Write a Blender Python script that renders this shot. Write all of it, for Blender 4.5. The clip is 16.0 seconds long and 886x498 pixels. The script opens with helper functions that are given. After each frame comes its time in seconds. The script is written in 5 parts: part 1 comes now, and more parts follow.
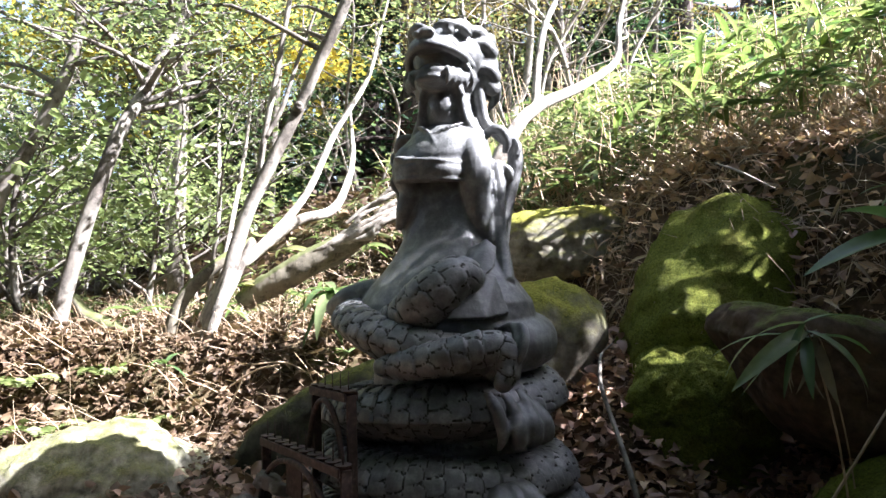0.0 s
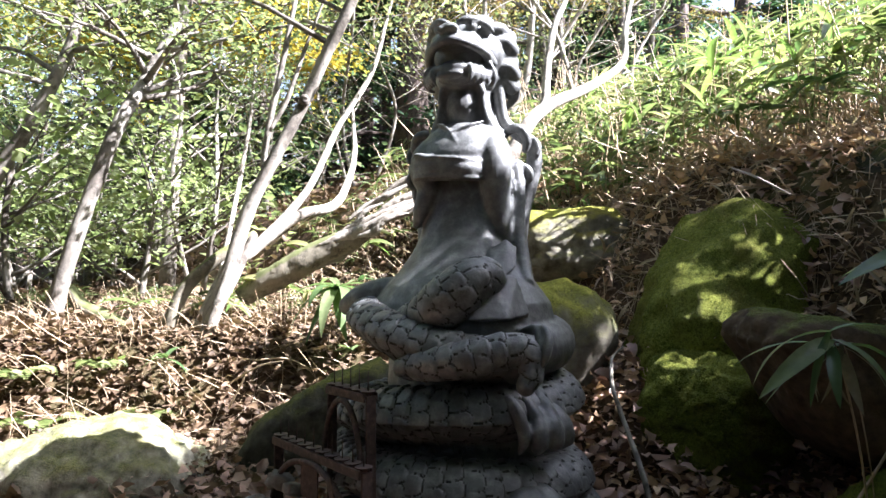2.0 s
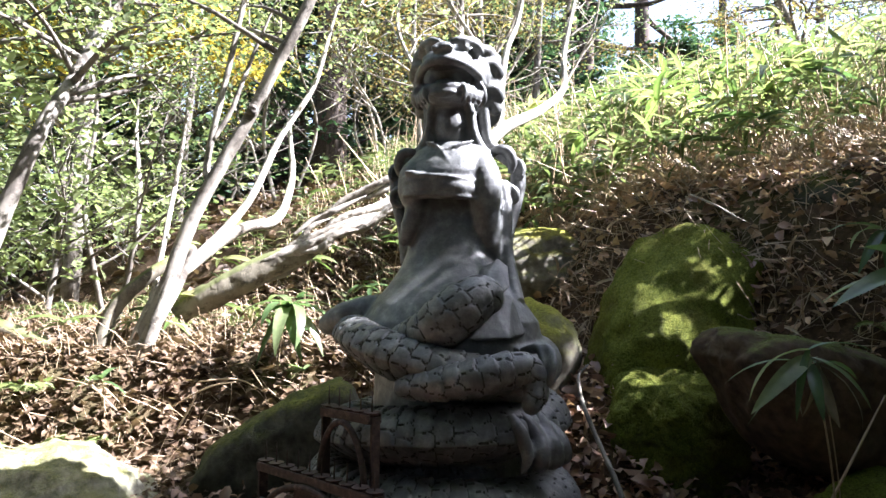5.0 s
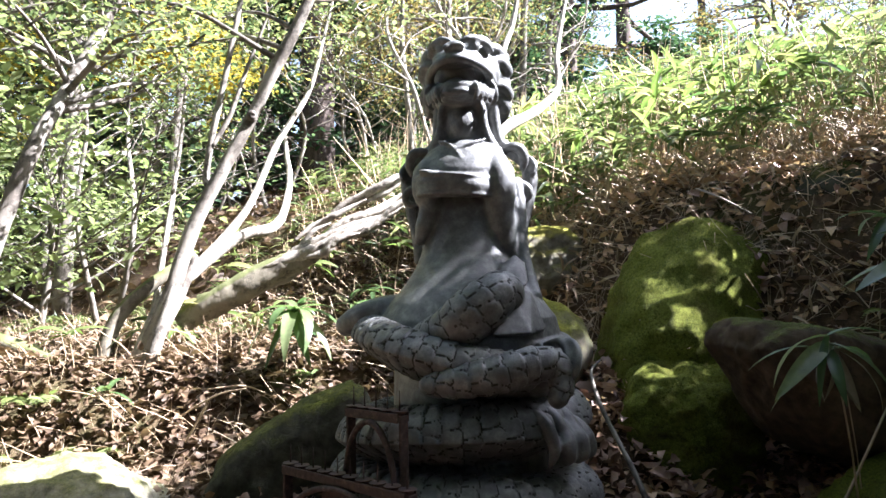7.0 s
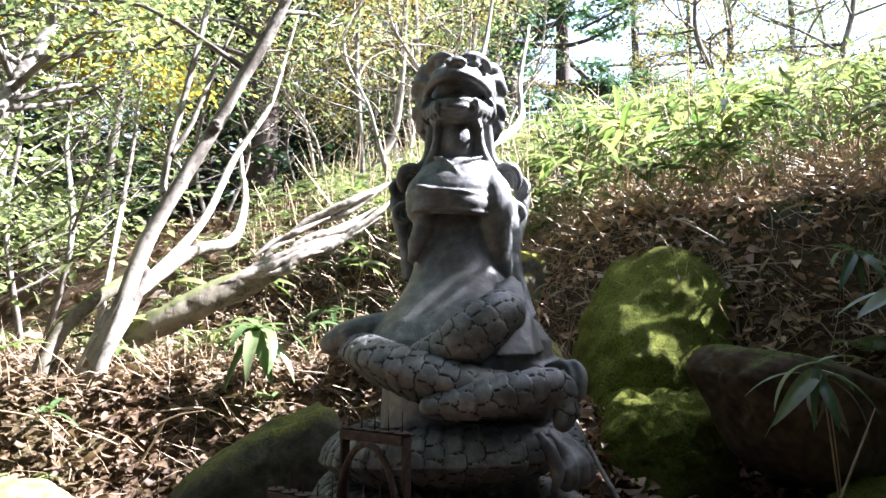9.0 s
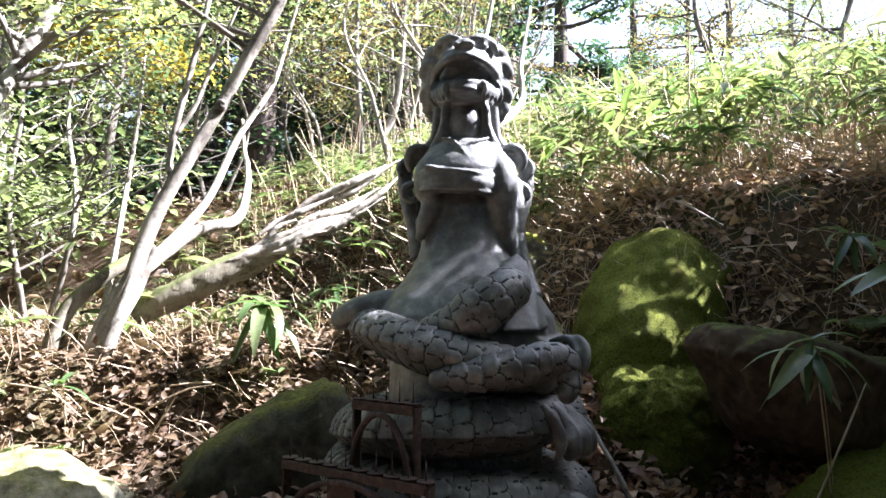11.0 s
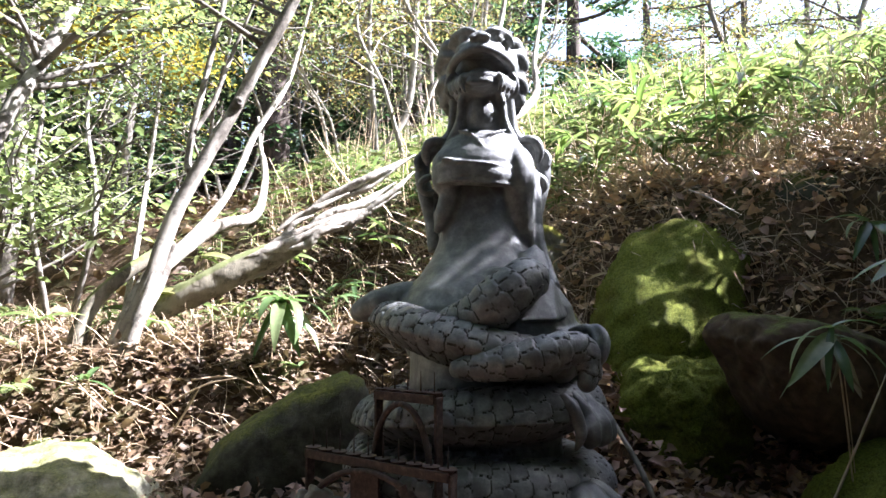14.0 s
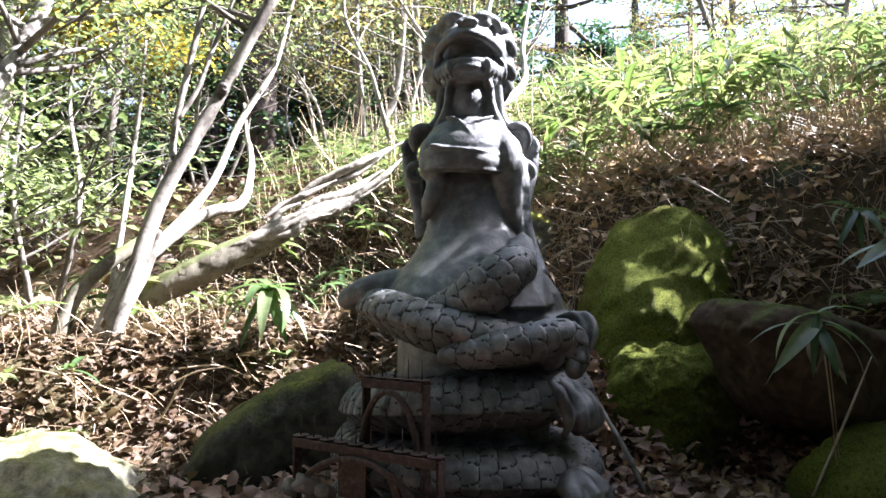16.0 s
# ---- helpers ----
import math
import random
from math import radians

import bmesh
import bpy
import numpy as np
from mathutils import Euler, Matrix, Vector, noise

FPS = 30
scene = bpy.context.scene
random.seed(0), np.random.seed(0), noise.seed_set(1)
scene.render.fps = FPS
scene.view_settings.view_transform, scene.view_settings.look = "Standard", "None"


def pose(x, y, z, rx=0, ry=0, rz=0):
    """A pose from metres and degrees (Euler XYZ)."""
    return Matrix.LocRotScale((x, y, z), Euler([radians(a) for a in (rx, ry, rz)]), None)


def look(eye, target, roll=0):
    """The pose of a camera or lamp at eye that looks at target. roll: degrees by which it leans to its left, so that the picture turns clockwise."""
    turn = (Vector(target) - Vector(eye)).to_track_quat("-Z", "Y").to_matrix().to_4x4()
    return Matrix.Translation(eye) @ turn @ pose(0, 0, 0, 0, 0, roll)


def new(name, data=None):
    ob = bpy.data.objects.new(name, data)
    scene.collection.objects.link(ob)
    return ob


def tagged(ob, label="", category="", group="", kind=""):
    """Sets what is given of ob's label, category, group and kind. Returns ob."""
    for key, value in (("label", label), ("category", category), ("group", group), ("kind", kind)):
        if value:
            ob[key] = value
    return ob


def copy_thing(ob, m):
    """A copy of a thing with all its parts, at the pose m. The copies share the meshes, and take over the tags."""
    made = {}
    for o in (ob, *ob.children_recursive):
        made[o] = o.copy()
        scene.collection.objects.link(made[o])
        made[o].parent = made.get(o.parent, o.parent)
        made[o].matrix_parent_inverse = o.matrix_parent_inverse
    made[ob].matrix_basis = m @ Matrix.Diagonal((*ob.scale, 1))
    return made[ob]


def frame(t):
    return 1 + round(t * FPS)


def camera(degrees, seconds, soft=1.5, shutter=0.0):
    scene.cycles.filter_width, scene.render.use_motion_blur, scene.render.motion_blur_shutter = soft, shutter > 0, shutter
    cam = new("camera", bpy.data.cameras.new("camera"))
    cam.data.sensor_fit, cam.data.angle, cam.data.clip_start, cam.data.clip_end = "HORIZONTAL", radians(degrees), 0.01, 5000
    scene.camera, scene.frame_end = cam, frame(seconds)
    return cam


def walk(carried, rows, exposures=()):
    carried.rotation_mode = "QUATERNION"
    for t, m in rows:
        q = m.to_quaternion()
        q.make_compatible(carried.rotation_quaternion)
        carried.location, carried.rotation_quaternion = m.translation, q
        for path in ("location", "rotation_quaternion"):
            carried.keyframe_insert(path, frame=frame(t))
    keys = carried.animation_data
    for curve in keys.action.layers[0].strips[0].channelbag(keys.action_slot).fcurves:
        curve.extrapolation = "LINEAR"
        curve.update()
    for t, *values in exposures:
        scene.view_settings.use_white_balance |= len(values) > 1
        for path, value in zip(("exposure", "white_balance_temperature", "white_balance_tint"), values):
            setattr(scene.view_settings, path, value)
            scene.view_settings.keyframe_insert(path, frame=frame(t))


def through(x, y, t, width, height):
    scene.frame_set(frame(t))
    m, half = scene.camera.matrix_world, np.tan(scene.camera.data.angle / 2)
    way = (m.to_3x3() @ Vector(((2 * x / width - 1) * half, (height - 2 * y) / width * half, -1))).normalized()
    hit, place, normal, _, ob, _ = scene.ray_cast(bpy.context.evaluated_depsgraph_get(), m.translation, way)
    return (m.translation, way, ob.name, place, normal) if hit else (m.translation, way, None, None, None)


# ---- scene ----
cam = camera(66.8, 16.0)
PATH = [
    (0, (0.001, 0.006, 0.956), (0.003, 2.003, 1.058), -1.4),
    (0.5, (-0.018, 0.013, 0.957), (-0.009, 2.011, 1.033), -0.9),
    (1, (-0.036, 0.027, 0.954), (-0.019, 2.025, 1.017), -0.3),
    (1.5, (-0.052, 0.029, 0.962), (-0.029, 2.028, 1.03), -0.5),
    (2, (-0.092, 0.033, 0.967), (-0.051, 2.031, 1.058), -0.2),
    (2.5, (-0.165, 0.033, 0.972), (-0.052, 2.026, 1.088), 0.6),
    (3, (-0.221, 0.035, 0.978), (-0.063, 2.025, 1.106), -0.5),
    (3.5, (-0.265, 0.056, 0.978), (-0.067, 2.041, 1.113), -0.2),
    (4, (-0.295, 0.07, 0.97), (-0.028, 2.047, 1.111), -0.4),
    (4.2, (-0.308, 0.074, 0.969), (-0.012, 2.047, 1.11), -0.1),
    (6.3, (-0.417, 0.057, 0.964), (-0.048, 2.015, 1.135), -0.2),
    (6.5, (-0.425, 0.059, 0.959), (-0.054, 2.016, 1.136), -1.4),
    (7, (-0.447, 0.083, 0.949), (-0.068, 2.04, 1.108), -1.3),
    (7.5, (-0.469, 0.118, 0.952), (-0.044, 2.065, 1.112), -0.6),
    (8, (-0.527, 0.143, 0.953), (-0.016, 2.069, 1.133), 1.0),
    (8.5, (-0.586, 0.166, 0.938), (-0.02, 2.072, 1.152), 1.5),
    (9, (-0.619, 0.182, 0.925), (-0.039, 2.081, 1.165), 0.1),
    (9.2, (-0.631, 0.176, 0.922), (-0.066, 2.08, 1.161), 0.4),
    (11.3, (-0.669, 0.143, 0.907), (-0.06, 2.039, 1.091), 0.2),
    (11.5, (-0.666, 0.143, 0.906), (-0.033, 2.03, 1.1), -0.3),
    (12, (-0.667, 0.148, 0.901), (0.004, 2.021, 1.113), 1.0),
    (12.5, (-0.671, 0.148, 0.898), (0.025, 2.011, 1.111), 0.6),
    (13, (-0.681, 0.143, 0.896), (-0.046, 2.03, 1.09), 0.1),
    (13.5, (-0.683, 0.137, 0.898), (-0.099, 2.041, 1.079), -0.1),
    (14, (-0.686, 0.133, 0.893), (-0.129, 2.046, 1.07), -0.1),
    (14.5, (-0.681, 0.139, 0.895), (-0.138, 2.057, 1.059), 0.1),
    (15, (-0.682, 0.137, 0.893), (-0.121, 2.051, 1.051), 0.5),
    (15.5, (-0.682, 0.142, 0.891), (-0.099, 2.049, 1.042), 0.3),
    (16, (-0.68, 0.143, 0.892), (-0.09, 2.049, 1.033), -0.3),
]
walk(cam, [(t, look(eye, target, roll)) for t, eye, target, roll in PATH],
     [(0.0, 3.06, 5880, 17), (2.0, 3.13, 5880, 17), (16.0, 3.23, 5800, 18)])


SUN_DIR = Vector((1.0, -0.17, 1.0)).normalized()

# ---------------------------------------------------------------- world, sun
world = bpy.data.worlds.new("world")
scene.world = world
world.use_nodes = True
wn = world.node_tree.nodes
sky = wn.new("ShaderNodeTexSky")
sky.sky_type = 'NISHITA'
sky.sun_disc = False
sky.sun_elevation = math.asin(SUN_DIR.z)
sky.sun_rotation = math.atan2(SUN_DIR.x, SUN_DIR.y)
sky.air_density, sky.dust_density = 1.0, 2.0
soften = wn.new("ShaderNodeHueSaturation")
soften.inputs["Saturation"].default_value = 0.8
world.node_tree.links.new(sky.outputs[0], soften.inputs["Color"])
world.node_tree.links.new(soften.outputs[0], wn["Background"].inputs[0])
wn["Background"].inputs[1].default_value = 0.063

sun = new("sun", bpy.data.lights.new("sun", 'SUN'))
sun.data.energy, sun.data.angle, sun.data.color = 5.0, radians(0.5), (1.0, 0.97, 0.95)
sun.matrix_world = look(SUN_DIR * 30, (0, 0, 0))


# ---------------------------------------------------------------- materials
class Nodes:
    """A small builder for node materials."""

    def __init__(self, name):
        self.mat = bpy.data.materials.new(name)
        self.mat.use_nodes = True
        self.nt = self.mat.node_tree
        self.bsdf = self.nt.nodes["Principled BSDF"]
        self.out = self.nt.nodes["Material Output"]
        self.coord = self.add("ShaderNodeTexCoord").outputs["Object"]

    def add(self, kind, **values):
        n = self.nt.nodes.new(kind)
        for k, v in values.items():
            n.inputs[k.replace("_", " ")].default_value = v
        return n

    def link(self, a, b):
        self.nt.links.new(a, b)

    def noise(self, scale, detail=4.0, rough=0.55, vec=None):
        n = self.add("ShaderNodeTexNoise", Scale=scale, Detail=detail, Roughness=rough)
        self.link(vec or self.coord, n.inputs["Vector"])
        return n.outputs["Fac"]

    def stretched(self, sx, sy, sz):
        n = self.add("ShaderNodeMapping")
        n.inputs["Scale"].default_value = (sx, sy, sz)
        self.link(self.coord, n.inputs["Vector"])
        return n.outputs[0]

    def ramp(self, fac, stops):
        n = self.add("ShaderNodeValToRGB")
        r = n.color_ramp
        while len(r.elements) < len(stops):
            r.elements.new(0.5)
        for e, (p, c) in zip(r.elements, stops):
            e.position = p
            e.color = (*c, 1) if len(c) == 3 else c
        self.link(fac, n.inputs[0])
        return n.outputs[0]

    def mix(self, fac, a, b, blend='MIX'):
        n = self.add("ShaderNodeMix")
        n.data_type, n.blend_type = 'RGBA', blend
        for sock, v in ((n.inputs[0], fac), (n.inputs[6], a), (n.inputs[7], b)):
            if isinstance(v, (int, float)):
                sock.default_value = v
            elif isinstance(v, tuple):
                sock.default_value = (*v, 1)
            else:
                self.link(v, sock)
        return n.outputs[2]

    def math(self, op, a, b):
        n = self.add("ShaderNodeMath")
        n.operation = op
        for sock, v in ((n.inputs[0], a), (n.inputs[1], b)):
            if isinstance(v, (int, float)):
                sock.default_value = v
            else:
                self.link(v, sock)
        return n.outputs[0]

    def up(self):
        g = self.add("ShaderNodeNewGeometry")
        s = self.add("ShaderNodeSeparateXYZ")
        self.link(g.outputs["Normal"], s.inputs[0])
        return s.outputs[2]

    def island(self):
        return self.add("ShaderNodeNewGeometry").outputs["Random Per Island"]

    def done(self, colour, rough=0.8, bump=None, strength=0.4, distance=0.01, spec=0.4):
        self.link(colour, self.bsdf.inputs["Base Color"])
        if isinstance(rough, (int, float)):
            self.bsdf.inputs["Roughness"].default_value = rough
        else:
            self.link(rough, self.bsdf.inputs["Roughness"])
        self.bsdf.inputs["Specular IOR Level"].default_value = spec
        if bump is not None:
            b = self.add("ShaderNodeBump", Strength=strength, Distance=distance)
            self.link(bump, b.inputs["Height"])
            self.link(b.outputs[0], self.bsdf.inputs["Normal"])
        return self.mat


def stone_mat():
    m = Nodes("statue_stone")
    fine, mid, broad = m.noise(160, 6, 0.7), m.noise(28, 5), m.noise(5, 4)
    c = m.ramp(mid, [(0.3, (0.034, 0.035, 0.035)), (0.5, (0.084, 0.086, 0.083)), (0.72, (0.19, 0.194, 0.182))])
    c = m.mix(m.ramp(broad, [(0.52, (0, 0, 0)), (0.7, (0.5, 0.5, 0.5))]), c, (0.09, 0.095, 0.085))
    c = m.mix(m.ramp(fine, [(0.34, (0.45, 0.45, 0.45)), (0.5, (0, 0, 0))]), c, (0.02, 0.02, 0.02))
    return m.done(c, 0.5, m.math('ADD', m.math('MULTIPLY', fine, 0.7), mid), 0.75, 0.0026, 0.9)


def rock_mat(name, dark, light, moss_lo, moss_hi, moss=(0.075, 0.115, 0.02), moss2=(0.19, 0.2, 0.045), strength=0.7):
    """Weathered rock with moss on what faces up; the two moss numbers are where it starts and is full."""
    m = Nodes(name)
    fine, mid, broad = m.noise(190, 5, 0.7), m.noise(22, 6, 0.6), m.noise(4.5, 4)
    c = m.ramp(mid, [(0.32, dark), (0.68, light)])
    c = m.mix(m.ramp(broad, [(0.45, (0, 0, 0)), (0.7, (0.55, 0.55, 0.55))]), c, tuple(v * 0.6 for v in dark))
    g = m.ramp(fine, [(0.3, tuple(v * 0.35 for v in moss)), (0.5, moss), (0.72, moss2)])
    g = m.mix(m.ramp(m.noise(9, 4), [(0.4, (0, 0, 0)), (0.7, (0.6, 0.6, 0.6))]), g, moss2)
    where = m.math('ADD', m.up(), m.math('MULTIPLY', m.math('SUBTRACT', m.noise(7, 7, 0.7), 0.5), 1.7))
    k = m.ramp(m.math('MULTIPLY', m.math('SUBTRACT', where, moss_lo), 1 / (moss_hi - moss_lo)), [(0.0, (0, 0, 0)), (1.0, (1, 1, 1))])
    tuft = m.noise(85, 6, 0.75)
    g = m.mix(m.ramp(tuft, [(0.36, (0.75, 0.75, 0.75)), (0.52, (0, 0, 0))]), g, tuple(v * 0.3 for v in moss))
    g = m.mix(m.ramp(m.noise(3.2, 5), [(0.5, (0, 0, 0)), (0.68, (0.55, 0.55, 0.55))]), g, (moss[0] * 0.9, moss[1] * 0.55, moss[2]))
    bump = m.math('ADD', m.math('MULTIPLY', m.math('ADD', fine, m.math('MULTIPLY', tuft, 2.0)), m.math('ADD', k, 0.35)), m.math('MULTIPLY', mid, 1.2))
    return m.done(m.mix(k, c, g), 0.95, bump, strength, 0.007, 0.15)


def bark_mat(name, dark, light, pale=None, sx=30, sz=5, moss=False):
    m = Nodes(name)
    grain = m.noise(1.0, 6, 0.65, m.stretched(sx, sx, sz))
    c = m.ramp(grain, [(0.3, dark), (0.7, light)])
    if pale:
        c = m.mix(m.ramp(m.noise(3.5, 5), [(0.42, (0, 0, 0)), (0.6, (0.85, 0.85, 0.85))]), c, pale)
    c = m.mix(m.ramp(m.noise(13, 6, 0.7), [(0.36, (0.75, 0.75, 0.75)), (0.5, (0, 0, 0))]), c, tuple(v * 0.8 for v in dark))
    c = m.mix(m.ramp(m.noise(45, 4, 0.6), [(0.56, (0, 0, 0)), (0.68, (0.5, 0.5, 0.5))]), c, tuple(min(0.62, v * 1.5) for v in light))
    if moss:
        k = m.ramp(m.math('ADD', m.up(), m.noise(6, 5)), [(0.85, (0, 0, 0)), (1.3, (0.6, 0.6, 0.6))])
        c = m.mix(k, c, (0.12, 0.15, 0.035))
    return m.done(c, 0.85, grain, 0.8, 0.006, 0.2)


def leaf_mat(name, stops, through=0.45, rough=0.45, spec=0.4, per_object=False, spray=1.6):
    """Thin leaves that let light through; each leaf takes its own colour."""
    m = Nodes(name)
    if per_object:
        rnd = m.add("ShaderNodeObjectInfo").outputs["Random"]
    else:
        sprays = m.math('MULTIPLY', m.math('SUBTRACT', m.noise(spray, 3), 0.3), 1.4)
        rnd = m.math('ADD', m.math('MULTIPLY', m.island(), 0.45), m.math('MULTIPLY', sprays, 0.6))
    c = m.ramp(rnd, stops)
    c = m.mix(m.ramp(m.noise(40, 4), [(0.4, (0, 0, 0)), (0.75, (0.35, 0.35, 0.35))]), c, tuple(v * 0.5 for v in stops[0][1]))
    m.done(c, rough, None, spec=spec)
    if through:
        t = m.add("ShaderNodeBsdfTranslucent")
        boost = m.mix(1.0, c, (1.2, 1.3, 0.95), 'MULTIPLY')
        m.link(boost, t.inputs["Color"])
        x = m.add("ShaderNodeMixShader", Fac=through)
        m.link(m.bsdf.outputs[0], x.inputs[1])
        m.link(t.outputs[0], x.inputs[2])
        m.link(x.outputs[0], m.out.inputs["Surface"])
    return m.mat


def ground_mat():
    m = Nodes("forest_soil")
    c = m.ramp(m.noise(35, 6, 0.7), [(0.3, (0.03, 0.02, 0.013)), (0.5, (0.075, 0.048, 0.03)), (0.72, (0.17, 0.11, 0.07))])
    c = m.mix(m.ramp(m.noise(1.2, 5), [(0.5, (0, 0, 0)), (0.68, (0.6, 0.6, 0.6))]), c, (0.09, 0.1, 0.035))
    return m.done(c, 0.95, m.noise(60, 6, 0.7), 0.9, 0.008, 0.15)


def rust_mat():
    m = Nodes("rusty_iron")
    n = m.noise(70, 6, 0.65)
    c = m.ramp(n, [(0.3, (0.02, 0.014, 0.012)), (0.55, (0.055, 0.036, 0.03)), (0.78, (0.14, 0.09, 0.07))])
    m.bsdf.inputs["Metallic"].default_value = 0.25
    return m.done(c, 0.75, n, 0.5, 0.002, 0.4)


STONE = stone_mat()
GRIME = Nodes("dirt_in_the_carved_grooves")
GRIME = GRIME.done(GRIME.ramp(GRIME.noise(60, 5, 0.7), [(0.35, (0.022, 0.022, 0.02)), (0.6, (0.075, 0.075, 0.07))]), 0.95, spec=0.1)
GREYROCK = rock_mat("mossy_grey_rock", (0.09, 0.08, 0.06), (0.3, 0.28, 0.22), 0.0, 0.8, (0.19, 0.195, 0.03), (0.38, 0.37, 0.07))
WEDGE = rock_mat("dark_olive_rock", (0.03, 0.03, 0.023), (0.085, 0.084, 0.064), 0.35, 1.05, (0.08, 0.1, 0.016), (0.2, 0.2, 0.04))
LIMEROCK = rock_mat("lime_mossed_rock", (0.06, 0.056, 0.042), (0.42, 0.4, 0.31), 0.35, 1.25, (0.13, 0.14, 0.035), (0.33, 0.32, 0.1))
MOSSROCK = rock_mat("thickly_mossed_rock", (0.0581, 0.0528, 0.0317), (0.127, 0.116, 0.0634), -0.75, -0.1, (0.137, 0.164, 0.0233), (0.286, 0.306, 0.0528), 1.0)
DARKROCK = rock_mat("dark_brown_rock", (0.0527, 0.038, 0.0274), (0.138, 0.0998, 0.0696), 0.6, 1.2, (0.0944, 0.126, 0.0211), (0.179, 0.211, 0.0421))
PALEROCK = rock_mat("pale_pebble", (0.13, 0.12, 0.1), (0.3, 0.28, 0.25), 1.4, 1.9)
SOIL = ground_mat()
RUST = rust_mat()
BARK = bark_mat("grey_brown_bark", (0.05, 0.042, 0.034), (0.2, 0.175, 0.142), (0.36, 0.33, 0.275), 22, 11)
BLEACHED = bark_mat("bleached_bark", (0.12, 0.1, 0.075), (0.4, 0.36, 0.3), (0.5, 0.46, 0.39), 30, 5)
MOSSBARK = bark_mat("mossy_bark", (0.055, 0.047, 0.035), (0.2, 0.175, 0.125), (0.27, 0.245, 0.18), 24, 6, True)
CONIFER = bark_mat("conifer_bark", (0.035, 0.027, 0.023), (0.15, 0.115, 0.097), None, 16, 1.2)
DARKBARK = bark_mat("dark_bark", (0.05, 0.043, 0.036), (0.17, 0.145, 0.12), (0.26, 0.24, 0.2), 22, 6)
STRAW = leaf_mat("dry_stalks", [(0.0, (0.216, 0.144, 0.081)), (0.5, (0.45, 0.342, 0.216)), (1.0, (0.63, 0.54, 0.378))], 0.0, 0.5, spray=9.0)
WITHERED = leaf_mat("withered_bamboo_leaves", [(0.0, (0.15, 0.0975, 0.0625)), (0.5, (0.338, 0.25, 0.163)), (1.0, (0.625, 0.525, 0.388))], 0.25, 0.5, spray=6.0)
WITHERED_NEAR = leaf_mat("near_withered_leaves", [(0.0, (0.15, 0.12, 0.08)), (0.5, (0.2, 0.2, 0.15)), (1.0, (0.3, 0.25, 0.17))], 0.3, 0.5, 0.4, True)
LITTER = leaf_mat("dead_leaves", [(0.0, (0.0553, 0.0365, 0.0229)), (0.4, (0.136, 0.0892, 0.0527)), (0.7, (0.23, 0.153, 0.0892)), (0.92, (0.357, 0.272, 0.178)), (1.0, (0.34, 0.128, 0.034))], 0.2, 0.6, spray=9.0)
# lightened copies of LITTER: the light on hollow and slope is in the colour
LITTER_LIT_HOLLOW = leaf_mat("lit_hollow_dead_leaves", [(0.0, (0.13, 0.081, 0.06)), (0.4, (0.324, 0.203, 0.149)), (0.7, (0.486, 0.324, 0.244)), (0.92, (0.68, 0.503, 0.389)), (1.0, (0.68, 0.276, 0.081))], 0.2, 0.5, spray=9.0)
LITTER_LIT_SLOPE = leaf_mat("lit_slope_dead_leaves", [(0.0, (0.25, 0.15, 0.0875)), (0.4, (0.5, 0.325, 0.194)), (0.7, (0.7, 0.512, 0.325)), (0.92, (0.875, 0.7, 0.488)), (1.0, (0.688, 0.275, 0.075))], 0.2, 0.6, spray=9.0)
SASA = leaf_mat("bamboo_grass_leaves", [(0.0, (0.0404, 0.0646, 0.0242)), (0.3, (0.105, 0.138, 0.0525)), (0.55, (0.21, 0.234, 0.0969)), (0.72, (0.355, 0.331, 0.194)), (1.0, (0.468, 0.404, 0.307))], 0.5, 0.35, 0.5, spray=4.0)
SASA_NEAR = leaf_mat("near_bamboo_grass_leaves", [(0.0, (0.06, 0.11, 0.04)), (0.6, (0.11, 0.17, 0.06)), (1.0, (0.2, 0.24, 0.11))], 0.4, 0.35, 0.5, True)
# the same leaf in a paler copy, sunlight put into its colour
SASA_LIT = leaf_mat("sunlit_bamboo_grass_leaves", [(0.0, (0.10, 0.16, 0.04)), (0.6, (0.19, 0.23, 0.08)), (1.0, (0.36, 0.33, 0.15))], 0.5, 0.35, 0.5, True)
GREEN = leaf_mat("green_leaves", [(0.0, (0.0429, 0.0741, 0.039)), (0.55, (0.102, 0.14, 0.0741)), (0.9, (0.194, 0.218, 0.113)), (1.0, (0.281, 0.233, 0.117))], 0.58)
YELLOW = leaf_mat("yellow_green_leaves", [(0.0, (0.0823, 0.113, 0.0561)), (0.5, (0.187, 0.209, 0.101)), (0.85, (0.329, 0.299, 0.128)), (1.0, (0.374, 0.224, 0.0823))], 0.58)
PALE = leaf_mat("pale_distant_leaves", [(0.0, (0.137, 0.18, 0.0794)), (0.6, (0.246, 0.275, 0.13)), (1.0, (0.375, 0.354, 0.187))], 0.6)
ORANGE = leaf_mat("orange_leaves", [(0.0, (0.12, 0.12, 0.055)), (0.5, (0.26, 0.19, 0.075)), (1.0, (0.38, 0.18, 0.06))], 0.5)
GOLD = leaf_mat("golden_leaves", [(0.0, (0.36, 0.324, 0.072)), (0.4, (0.558, 0.45, 0.09)), (0.8, (0.612, 0.414, 0.09)), (1.0, (0.54, 0.225, 0.054))], 0.55)
NEEDLE = leaf_mat("conifer_needles", [(0.0, (0.035, 0.07, 0.035)), (0.6, (0.06, 0.115, 0.055)), (1.0, (0.10, 0.16, 0.06))], 0.35)
FERN = leaf_mat("fern_leaves", [(0.0, (0.12, 0.17, 0.05)), (1.0, (0.27, 0.29, 0.11))], 0.45)


